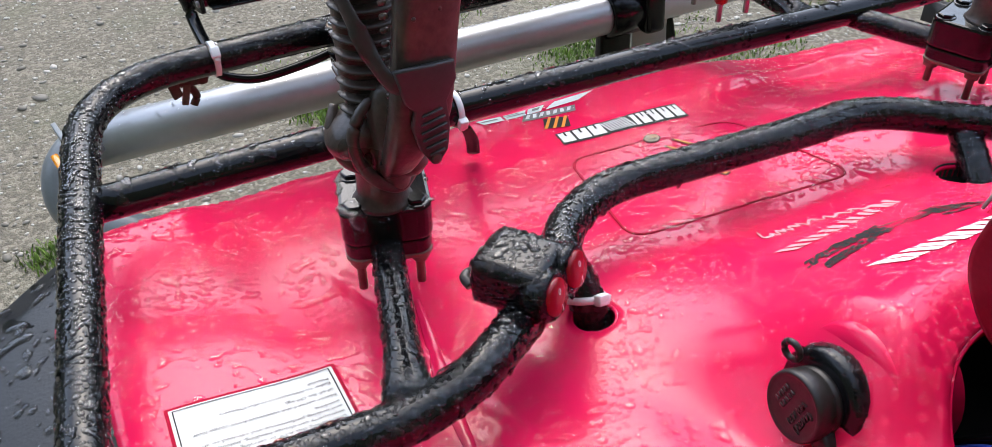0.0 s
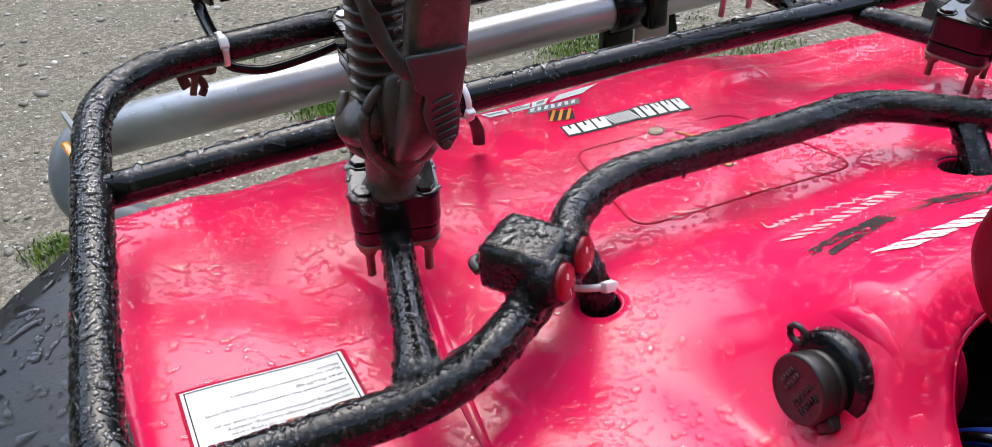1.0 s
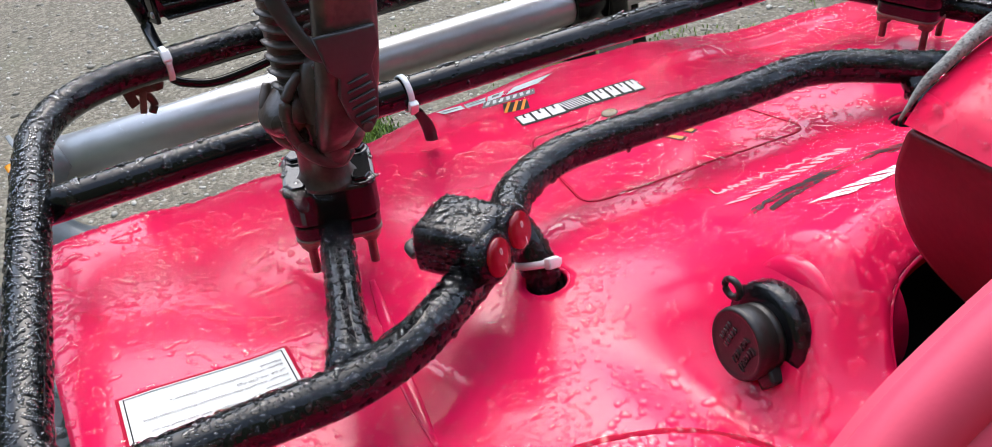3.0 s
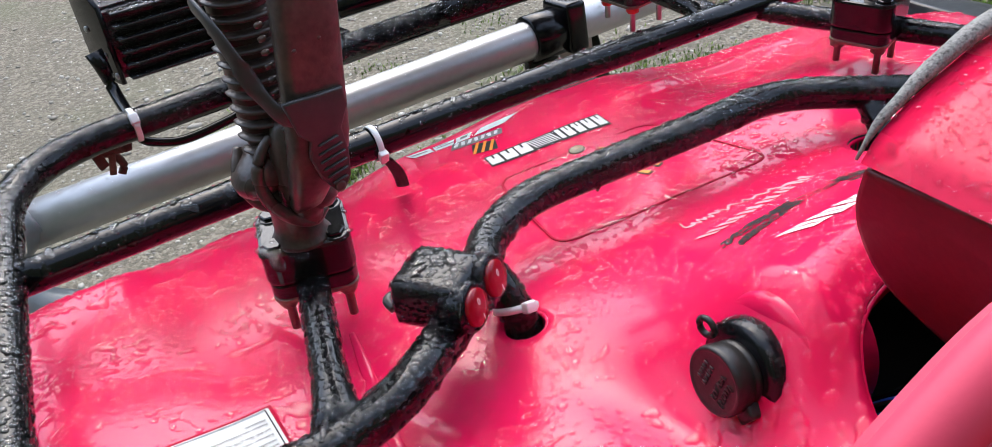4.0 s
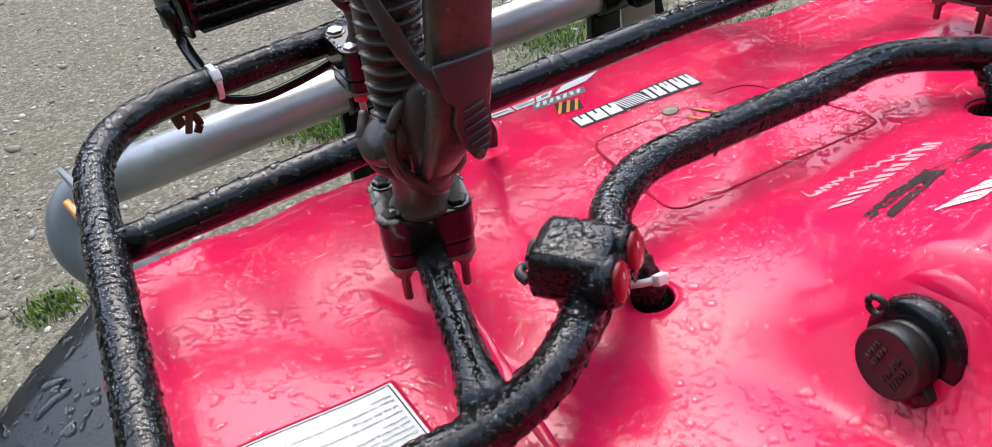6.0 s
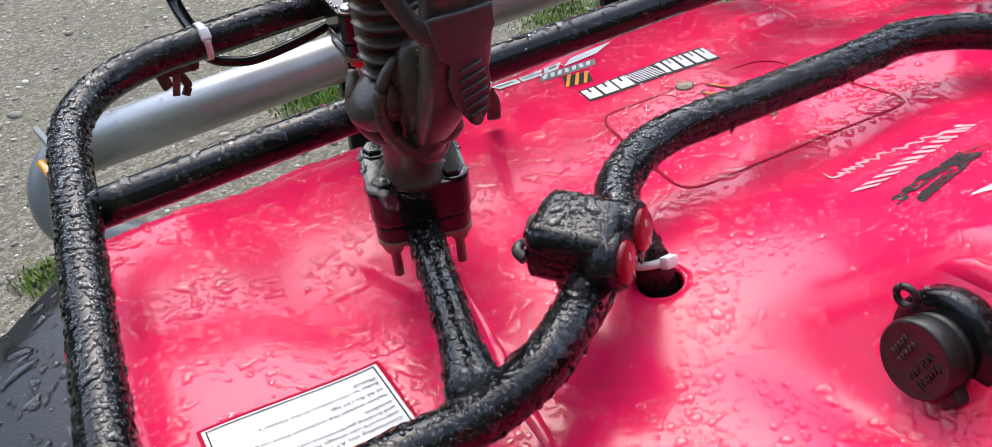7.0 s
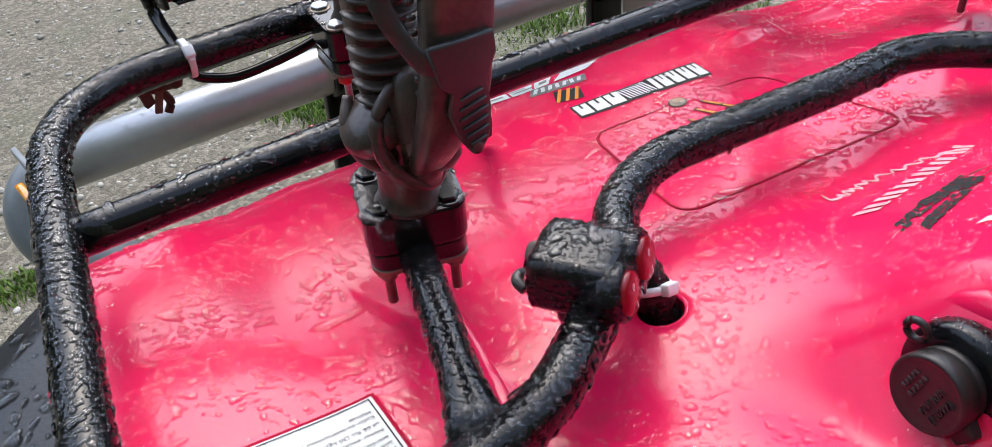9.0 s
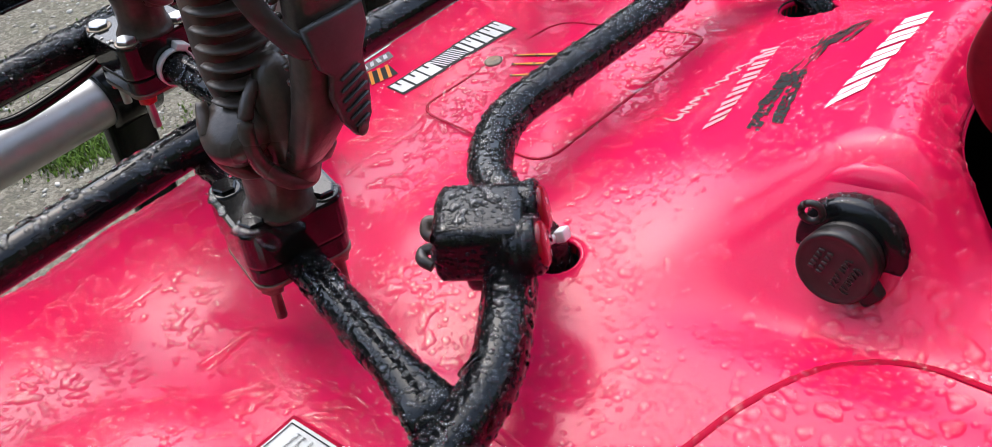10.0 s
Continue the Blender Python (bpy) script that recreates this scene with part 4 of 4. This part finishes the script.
# reflector plate on the side tube
ref = thing("side_reflector", (-0.468, 0.69, 0.83), "small clear and amber reflector plate under the side tube", "reflector")
part("plate", block((0.004, 0.040, 0.020), pose(-0.4400, 0.722, 0.848, 0, -10, 8), 0.001), LAMP_GREY, ref)
part("lens", block((0.006, 0.032, 0.018), pose(-0.4465, 0.684, 0.846, 0, -10, 8), 0.002), AMBER, ref, "amber lens")


# ---- decals and the warning label ----
label_quad = ((-0.3330, 0.4428), (-0.4316, 0.4465), (-0.4340, 0.3772), (-0.3350, 0.3738))


def on_label(bm, u, v, lift):
    """Text written in the label's own plane: u to its right, v up, metres from its lower left corner as read from the front."""
    a, b, d = Vector((*label_quad[3], 0)), Vector((*label_quad[2], 0)), Vector((*label_quad[0], 0))
    ex, ey = (b - a).normalized(), (a - d).normalized()
    o = Vector((*label_quad[0], 0))
    for w in bm.verts:
        p = o + ex * (w.co.x + u) + ey * (w.co.y + v)
        w.co = Vector((p.x, p.y, top(p.x, p.y) + lift))
    return bm


warn = thing("warning_label", (-0.384, 0.394, 0.80), "white cargo warning label with orange heading stuck on the red bodywork", "label")
drape("recess", patch(label_quad, 14, 14, -0.022, 1.022, -0.034, 1.034), RED_GAP, warn, 0.0004, "dark red moulded edge round the label")
drape("backing", patch(label_quad, 14, 14), PAPER, warn, 0.0007)
for u0, u1, v0, v1 in ((0.02, 0.98, 0.02, 0.03), (0.02, 0.98, 0.97, 0.98), (0.02, 0.028, 0.02, 0.98), (0.972, 0.98, 0.02, 0.98)):
    drape("border_line", patch(label_quad, 14, 14 if v1 - v0 > 0.5 else 1, u0, u1, v0, v1), INK, warn, 0.0011)
drape("heading_field", patch(label_quad, 14, 3, 0.03, 0.97, 0.735, 0.965), ORANGE, warn, 0.0010)
bm = letters("WARNING", 0.0105, "CENTER")
part("heading", on_label(bm, 0.05, 0.0550, 0.0014), INK, warn, smooth=False)
for text, v in (("Overloading this ATV or carrying cargo", 0.0452), ("improperly can change handling, stability", 0.0408), ("and braking performance and can lead to an", 0.0362), ("accident.", 0.0318), ("Never exceed the maximum front cargo limit", 0.0255), ("of 66 lbs (30 kg).", 0.0202), ("Refer to instructions in the Owner's", 0.0141), ("Manual.", 0.0098)):
    bm = letters(text, 0.0044)
    for w in bm.verts:
        w.co.x, w.co.y = w.co.x * 1.04, w.co.y * 0.88
    part("text_line", on_label(bm, 0.0050, v, 0.0013), INK, warn, smooth=False)

# lettered strip near the front: a dark plate with white blocks
rally = thing("sponsor_decal", (0.01, 0.61, 0.79), "black and white rally decal strip on the red bodywork", "decal")
rq = ((-0.0525, 0.6205), (0.0620, 0.5900), (0.0750, 0.6160), (-0.0415, 0.6400))


def outlined(quad, u, w, lean, parent):
    """A bright slanted block on a dark outline, with a narrow dark slot at its upper edge."""
    drape("outline", patch(quad, 5, 5, u - 0.012, u + w + 0.012, -0.04, 1.04, lean=lean), INK, parent, 0.0006)
    drape("block", patch(quad, 5, 5, u, u + w, 0.08, 0.92, lean=lean), INK_WHITE, parent, 0.0011)
    if w > 0.05:
        drape("slot", patch(quad, 2, 3, u + 0.42 * w, u + 0.58 * w, 0.56, 0.96, lean=lean), INK, parent, 0.0015)


for u, w in ((0.015, 0.100), (0.135, 0.105), (0.255, 0.105), (0.605, 0.036), (0.660, 0.066), (0.748, 0.066), (0.834, 0.072), (0.925, 0.072)):
    outlined(rq, u, w, -0.06, rally)
drape("plate", patch(rq, 8, 4, 0.365, 0.60, 0.0, 1.0, lean=-0.06), INK, rally, 0.0006)
for k in range(9):
    drape("bar", patch(rq, 1, 4, 0.376 + 0.024 * k, 0.388 + 0.024 * k, 0.12, 0.88, lean=-0.10), INK_WHITE, rally, 0.0011)

# drinks decal and a white strip at the front edge
DECAL_GREY = mat("decal_grey", (0.20, 0.17, 0.17), 0.4)
drink = thing("drinks_decal", (-0.03, 0.668, 0.77), "small black and grey decal with orange claw marks", "decal")
dq = ((-0.0552, 0.6835), (-0.0040, 0.6690), (0.0020, 0.6800), (-0.0460, 0.6955))
drape("plate", patch(dq, 10, 3), DECAL_GREY, drink, 0.0006)
for k in range(7):
    drape("bar", patch(dq, 1, 3, 0.06 + 0.13 * k, 0.13 + 0.13 * k, 0.22, 0.80, lean=0.03 * (-1) ** k), INK_WHITE, drink, 0.0011)
cq = ((-0.0465, 0.6560), (-0.0247, 0.6450), (-0.0157, 0.6650), (-0.0356, 0.6770))
drape("claw_field", patch(cq, 6, 3, 0.0, 1.0, 0.05, 0.95), INK, drink, 0.0006)
for u in (0.10, 0.42, 0.74):
    drape("claw", patch(cq, 2, 4, u, u + 0.13, 0.0, 1.0, lean=0.22), ORANGE, drink, 0.0011)
sq = ((-0.0840, 0.6985), (0.0160, 0.6845), (0.0300, 0.6945), (-0.0950, 0.7110))
strip = thing("white_strip_decal", (-0.03, 0.70, 0.77), "worn white strip decal with grey slots at the front edge", "decal")
for u0, u1, slots in ((0.0, 0.205, ((0.10, 0.80, 0.40, 0.62),)), (0.225, 0.415, ((0.12, 1.0, 0.36, 0.50), (0.0, 0.70, 0.68, 0.80))), (0.435, 0.575, ((0.30, 0.78, 0.34, 0.74),)), (0.64, 0.98, ())):
    drape("block", patch(sq, 6, 4, u0, u1, 0.03, 0.95, lean=0.06 if slots else 0.10), INK_WHITE, strip, 0.0010)
    for a, b, v0, v1 in slots:
        drape("slot", patch(sq, 3, 2, u0 + (u1 - u0) * a, u0 + (u1 - u0) * b, v0, v1, lean=0.06), DECAL_GREY, strip, 0.0014)

claw2 = thing("claw_decal", (0.02, 0.52, 0.80), "orange and black claw mark decal on the hatch", "decal")
for x0, y0, x1, y1, w in ((0.026, 0.562, 0.050, 0.492, 0.0055), (0.014, 0.556, 0.037, 0.487, 0.0060), (0.000, 0.548, 0.023, 0.483, 0.0052)):
    q = ((x0, y0), (x1 - w * 0.5, y1), (x1 + w * 0.5, y1 + 0.002), (x0 + w * 0.3, y0 + 0.001))
    drape("claw_edge", patch(q, 10, 2, 0.0, 1.0, -0.15, 1.15), INK, claw2, 0.0007)
    for k in range(4):
        drape("claw", patch(q, 3, 2, 0.03 + 0.24 * k, 0.25 + 0.24 * k, 0.0 + 0.1 * (k % 2), 0.95 - 0.08 * (k % 3)), ORANGE, claw2, 0.0011)

# maker's lettering on the hump, as plain pairs of bars
maker = thing("maker_decal", (0.01, 0.279, 0.88), "white maker's lettering decal on the red hump", "decal")
mq = ((-0.0518, 0.2899), (0.0614, 0.2833), (0.0539, 0.2670), (-0.0458, 0.2747))
for u, w in ((0.0, 0.185), (0.21, 0.17), (0.405, 0.18), (0.61, 0.17), (0.80, 0.18)):
    for k in range(2):
        drape("block", patch(mq, 4, 6, u + 0.50 * w * k, u + 0.50 * w * k + 0.42 * w, 0.04 + 0.05 * k, 0.96 - 0.04 * k, lean=0.10), INK_WHITE, maker, 0.0009)

brush = thing("brush_stripe_decal", (0.0, 0.324, 0.86), "ragged black brush stripe decal on the red hump", "decal")
ragged = random.Random(11)
STROKES = ((((-0.0572, 0.3310), (0.0137, 0.3390), (0.0102, 0.3290), (-0.0641, 0.3205)), 24, 0.75), (((-0.0572, 0.3172), (0.0068, 0.3290), (0.0080, 0.3205), (-0.0623, 0.3085)), 20, 0.75), (((-0.030, 0.3370), (0.014, 0.3370), (0.010, 0.3220), (-0.030, 0.3270)), 12, 0.45), (((0.004, 0.3370), (0.0545, 0.3326), (0.0576, 0.3190), (0.008, 0.3220)), 16, 0.10), (((0.0464, 0.3345), (0.0670, 0.3200), (0.0700, 0.3040), (0.0436, 0.3173)), 14, 0.55), (((0.0400, 0.3150), (0.0640, 0.3048), (0.0653, 0.3020), (0.0400, 0.3095)), 9, 0.70))
for q, n, fat in STROKES:
    if fat > 0.3:
        for row in range(3):
            for k in range(n):
                if ragged.random() < 0.86:
                    u = (k + ragged.uniform(-0.2, 0.2)) / n
                    drape("stroke", patch(q, 2, 1, u, u + ragged.uniform(0.75, 1.15) / n, row / 3 + ragged.uniform(-0.06, 0.06), row / 3 + ragged.uniform(0.24, 0.36)), INK, brush, 0.0008 + 0.00002 * k)
    else:
        for k in range(n):
            u, v = k / n + ragged.uniform(-0.03, 0.03), ragged.uniform(0.0, 0.9)
            drape("stroke", patch(q, 4, 1, u, u + ragged.uniform(0.15, 0.40), v, v + 0.07), INK, brush, 0.0008 + 0.00002 * k)
faded = thing("faded_script_decal", (0.01, 0.37, 0.84), "faded white script decal on the red hump", "decal")
fq = ((-0.0475, 0.3640), (0.0719, 0.3760), (0.0640, 0.3600), (-0.0409, 0.3510))
for k, (u, w) in enumerate(((0.0, 0.155), (0.185, 0.145), (0.36, 0.15), (0.54, 0.14), (0.71, 0.12))):
    ink = INK_FADED
    for u0, u1, v0, v1 in ((0.05, 0.40, 0.10, 0.90), (0.56, 0.92, 0.15, 0.90)):
        drape("stroke", patch(fq, 3, 3, u + u0 * w, u + u1 * w, v0, v1, lean=0.05), ink, faded, 0.0008 + 0.0001 * (u0 > 0.2))
for k in range(3):
    drape("stroke", patch(fq, 2, 2, 0.88 + 0.05 * k, 0.915 + 0.05 * k, 0.1 + 0.2 * (k % 2), 0.9, lean=0.08), INK_FADED, faded, 0.0008)
wave = [(-0.0254, 0.4005), (-0.0290, 0.3900), (-0.0225, 0.3880)]
for k, (dx, dy) in enumerate(((0.000, 0.003), (0.003, -0.004), (0.006, 0.004), (0.009, -0.002), (0.011, 0.003), (0.014, -0.004), (0.017, 0.004), (0.022, -0.001), (0.024, 0.005), (0.027, -0.003), (0.031, 0.001), (0.036, 0.004), (0.040, -0.003), (0.045, 0.003), (0.048, -0.003), (0.055, 0.002), (0.060, -0.003), (0.066, 0.004), (0.070, -0.002), (0.078, 0.002), (0.084, -0.003))):
    wave.append((-0.0215 + dx, 0.3895 - 0.08 * dx - 24 * dx ** 3 + dy))
path = [Vector((x, y, top(x, y) + 0.0008)) for x, y in ((p.x, p.y) for p in spline([(*w, 0) for w in wave], 3))]
part("script_line", sweep(path, lambda w: 0.0007 + 0.0006 * abs(math.sin(19 * w)), seg=6, flat=lambda w: (1, 0.2)), INK_FADED, faded)
screw = thing("hatch_screw", (0.0149, 0.575, 0.795), "worn slotted screw at the hatch edge", "screw")
part("screw_head", lathe([(0.0075, -0.001), (0.0075, 0.0008), (0.0060, 0.0014), (0.0035, 0.0004)], (0.0149, 0.575, top(0.0149, 0.575)), slope(0.0149, 0.575), 20), ZINC, screw)

# ---- gravel and grass on the ground ----
def joined(name, verts, faces, material, label, category):
    me = bpy.data.meshes.new(name)
    me.from_pydata(verts, [], faces)
    me.update()
    me.shade_smooth()
    me.materials.append(material)
    return tagged(new(name, me), label, category, kind="stuff")


def scatter_gravel(rng, count):
    ico = bmesh.new()
    bmesh.ops.create_icosphere(ico, subdivisions=1, radius=1)
    base = [v.co.copy() for v in ico.verts]
    tri = [[v.index for v in f.verts] for f in ico.faces]
    ico.free()
    vs, fs = [], []
    for k in range(count):
        x, y = rng.uniform(-1.8, 3.6), rng.uniform(0.4, 4.6)
        if ((x - 0.8) / 2.1) ** 2 + ((y - 2.3) / 1.6) ** 2 > rng.uniform(0.5, 1.3) + 0.5 * noise.noise(Vector((x, y, 0)) * 1.4):
            continue
        r = min(0.022, 0.0038 * math.exp(rng.gauss(0, 0.5)) * (1.8 if rng.random() < 0.05 else 1))
        a, sx, sy, sz = rng.uniform(0, 6.28), rng.uniform(0.8, 1.4), rng.uniform(0.7, 1.0), rng.uniform(0.30, 0.65)
        c, q = math.cos(a), math.sin(a)
        o = len(vs)
        for p in base:
            w = rng.uniform(0.85, 1.15) * r
            px, py = p.x * sx * w, p.y * sy * w
            vs.append((x + c * px - q * py, y + q * px + c * py, 0.05 * r + p.z * sz * w))
        fs += [[o + i for i in t] for t in tri]
    return joined("gravel_stones", vs, fs, island_material("stone", (0.17, 0.152, 0.115), (0.60, 0.56, 0.49), 0.55), "small wet grey and pale stones on the yard", "gravel")


def scatter_grass(rng, clumps):
    vs, fs = [], []
    for cx, cy, rad, n, tall in clumps:
        for k in range(n):
            d, a = rad * math.sqrt(rng.random()) * rng.uniform(0.5, 1.2), rng.uniform(0, 6.28)
            x, y = cx + d * math.cos(a) * 1.3, cy + d * math.sin(a)
            h, w, b = tall * rng.uniform(0.4, 1.2), rng.uniform(0.0012, 0.0026), rng.uniform(0, 6.28)
            lx, ly = math.cos(b) * h * rng.uniform(0.2, 0.9), math.sin(b) * h * rng.uniform(0.2, 0.9)
            sx, sy = -math.sin(b) * w, math.cos(b) * w
            o = len(vs)
            vs += [(x - sx, y - sy, 0), (x + sx, y + sy, 0), (x + lx * 0.4 + sx, y + ly * 0.4 + sy, h * 0.65), (x + lx * 0.4 - sx, y + ly * 0.4 - sy, h * 0.65), (x + lx, y + ly, h)]
            fs += [(o, o + 1, o + 2, o + 3), (o + 3, o + 2, o + 4)]
    return joined("grass", vs, fs, island_material("grass_blade", (0.06, 0.11, 0.014), (0.24, 0.36, 0.055), 0.5), "short green grass tufts in the gravel", "grass")


rng = random.Random(7)
scatter_gravel(rng, 27000)
tufts = [(0.22, 2.10, 0.11, 1700, 0.018), (0.95, 2.06, 0.12, 900, 0.016), (-0.545, 1.80, 0.06, 350, 0.018), (0.27, 2.00, 0.08, 900, 0.016), (0.55, 1.87, 0.12, 200, 0.010), (1.21, 1.88, 0.16, 500, 0.014), (1.37, 1.77, 0.15, 500, 0.014)]
tufts += [(rng.uniform(0.0, 1.8), rng.uniform(1.4, 2.6), 0.10, 60, 0.011) for k in range(22)]
tufts += [(rng.uniform(1.75, 3.0), rng.uniform(1.0, 2.3), 0.22, 1200, 0.05) for k in range(16)]
scatter_grass(rng, tufts)


# ---- rain: beads of water on what lies open to the sky ----
def dome(seg, angle, steps, flatten=0.0):
    """A drop: part of a ball that meets its support at the given angle; flatten levels its top."""
    t = radians(angle)
    rings = [(1.0, -0.12)]
    for j in range(steps):
        a = t * (1 - j / steps)
        r, h = math.sin(a) / math.sin(t), (math.cos(a) - math.cos(t)) / (1 - math.cos(t))
        rings.append((r, h if not flatten else 1 - (1 - h) ** (1 + flatten)))
    pts = [(math.cos(2 * math.pi * k / seg) * r, math.sin(2 * math.pi * k / seg) * r, h) for r, h in rings for k in range(seg)] + [(0, 0, 1)]
    faces = []
    for j in range(len(rings) - 1):
        faces += [(j * seg + k, j * seg + (k + 1) % seg, (j + 1) * seg + (k + 1) % seg, (j + 1) * seg + k) for k in range(seg)]
    t = (len(rings) - 1) * seg
    faces += [(t + k, t + (k + 1) % seg, len(pts) - 1) for k in range(seg)]
    return np.array(pts), faces


SPECK, SMALL, LARGE = dome(6, 80, 2), dome(9, 80, 3), dome(20, 80, 4, 1.2)


def beads(source, per_area, low, high, flat, rng, name, label, keep=None, spread=0.55, stretch=0.5, facing=0.25, patchy=0.0, rough=1.0, merge=0.95, shade=True):
    """Scatters drops over the faces of some objects that look up far enough."""
    vs, fs, grid, base = [], [], {}, 0
    for ob in source:
        mw = ob.matrix_world if not ob.parent else ob.parent.matrix_basis @ ob.matrix_parent_inverse @ ob.matrix_basis
        me = ob.data
        co = [mw @ v.co for v in me.vertices]
        rot = mw.to_3x3()
        polys, area = [], []
        for p in me.polygons:
            n = rot @ p.normal
            if n.z > facing and len(p.vertices) == 4:
                polys.append((p, n.normalized()))
                area.append(p.area * (0.3 + 0.7 * max(0, n.z)))
        if not polys:
            continue
        for p, n in rng.choices(polys, area, k=int(sum(area) * per_area)):
            a, b, c, d = [co[i] for i in p.vertices]
            u, v = rng.random(), rng.random()
            at = a.lerp(b, u).lerp(d.lerp(c, u), v)
            if keep and not keep(at) or patchy and noise.noise(at * 28.0) + 0.5 * noise.noise(at * 90.0) < rng.uniform(-0.55, 0.35) * patchy:
                continue
            r = min(high, low * math.exp(abs(rng.gauss(0, spread))))
            cell = (int(at.x // 0.006), int(at.y // 0.006), int(at.z // 0.006))
            near = [q for i in (-1, 0, 1) for j in (-1, 0, 1) for k in (-1, 0, 1) for q in grid.get((cell[0] + i, cell[1] + j, cell[2] + k), ())]
            if any((at - q).length < merge * (r + s) for q, s in near):
                continue
            grid.setdefault(cell, []).append((at, r))
            t = n.cross(Vector((rng.gauss(0, 1), rng.gauss(0, 1), rng.gauss(0, 1)))).normalized()
            w = n.cross(t)
            pts, faces = LARGE if r > 0.0018 else SMALL if r > 0.0007 else SPECK
            big = min(1.0, max(0.0, (r - 0.0018) / 0.003))
            ang = np.arctan2(pts[:, 1], pts[:, 0])
            wob = 1 + rough * (0.05 + 0.14 * big) * np.cos(2 * ang + rng.uniform(0, 6.28)) + rough * (0.04 + 0.12 * big) * np.cos(3 * ang + rng.uniform(0, 6.28)) + (0.02 + 0.07 * big) * np.cos(5 * ang + rng.uniform(0, 6.28))
            long = 1 + stretch * (0.3 + 0.7 * big) * rng.random() ** 2
            m = np.array([t, w, n])
            q = np.stack([pts[:, 0] * wob * long * r, pts[:, 1] * wob * r, pts[:, 2] * r * flat * (1.15 - 0.55 * big) * rng.uniform(0.8, 1.15)], 1) @ m + np.array(at)
            vs.append(q)
            fs += [tuple(base + i for i in f) for f in faces]
            base += len(pts)
    ob = joined(name, np.concatenate(vs).tolist(), fs, WATER, label, "raindrops")
    ob.visible_shadow = shade
    return ob


def pieces(parent, *names):
    return [o for o in parent.children_recursive if o.type == "MESH" and o.name.split(".")[0] in names]


def seen_body(p):
    return 0.10 < p.y < 0.70 and p.x < 0.46 and not (-0.436 < p.x < -0.331 and 0.375 < p.y < 0.450)


def front_body(p):
    return seen_body(p) and p.y > 0.40 + 0.02 * noise.noise(p * 12.0)


def back_body(p):
    return seen_body(p) and not front_body(p)


def rear_body(p):
    return -0.26 < p.x < -0.10 and 0.06 < p.y < 0.25


DROPS = (
    ([bodywork], 62000, 0.0013, 0.0085, 0.33, "clear raindrops run together on the front of the red bodywork", dict(keep=front_body, spread=0.62, stretch=1.3, facing=0.4, patchy=0.9, rough=1.7, merge=0.78, shade=False)),
    ([bodywork], 85000, 0.0011, 0.0066, 0.46, "clear raindrops beaded on the back of the red bodywork", dict(keep=back_body, spread=0.60, stretch=0.8, facing=0.4, patchy=0.85, rough=1.4, merge=0.88, shade=False)),
    ([bodywork], 36000, 0.0021, 0.0064, 0.54, "large round raindrops on the rear of the red bodywork", dict(keep=rear_body, spread=0.5, stretch=0.5, facing=0.4, rough=0.9, merge=1.1, shade=False)),
    ([bodywork], 38000, 0.0004, 0.0010, 0.40, "fine mist of tiny drops on the red bodywork", dict(keep=seen_body, spread=0.45, stretch=0.4, facing=0.4, patchy=0.8, shade=False)),
    (pieces(rack, "cross_tube"), 80000, 0.0010, 0.0038, 0.46, "scattered raindrops on the cross tube", dict(spread=0.6, stretch=1.1, facing=-0.35, rough=1.6, merge=0.85, patchy=0.6)),
    (pieces(rack, "outer_tube", "rear_tube", "leg", "stay"), 215000, 0.0011, 0.0046, 0.38, "clear raindrops crowded on the black rack tubes", dict(spread=0.55, stretch=1.1, facing=-0.35, rough=1.9, merge=0.80)),
    (pieces(switch, "housing", "bezel"), 420000, 0.0009, 0.0044, 0.44, "clear raindrops crowded on the switch box", dict(spread=0.70, stretch=0.7, facing=-0.25, rough=1.9, merge=0.80)),
    ([mudguard], 9000, 0.0012, 0.0060, 0.45, "raindrops and streaks on the black mudguard", dict(spread=0.8, stretch=2.0)),
    (pieces(nacelle, "cover"), 90000, 0.0007, 0.0024, 0.55, "raindrops on the red nacelle cover", dict(spread=0.5)),
    (pieces(nacelle, "lower_shell"), 5000, 0.0010, 0.0024, 0.50, "dark raindrops on the lower shell of the nacelle", dict(spread=0.5, stretch=0.9, facing=-0.6)),
    (pieces(socket, "flange"), 180000, 0.0007, 0.0026, 0.60, "raindrops on the socket flange", dict(spread=0.6)),
    (pieces(light_bar, "housing", "fin"), 90000, 0.0012, 0.0032, 0.60, "raindrops on the light bar", dict(spread=0.5)),
    (pieces(bumper, "bar"), 9000, 0.0009, 0.0022, 0.50, "raindrops on the silver bumper bar", dict(spread=0.5)),
    ([o for g in (grip, front_grip) for o in pieces(g, "base")], 60000, 0.0014, 0.0075, 0.32, "raindrops and puddles on the grip clamp base", dict(spread=0.7, facing=0.5, rough=2.0, merge=0.7)),
    (pieces(grip, "jaw", "pull_tab"), 110000, 0.0009, 0.0034, 0.60, "raindrops on the top of the rubber grip jaw", dict(spread=0.5, facing=0.45)),
)
for source, amount, low, high, flat, label, more in DROPS:
    beads(source, amount, low, high, flat, rng, "raindrops", label, **more)
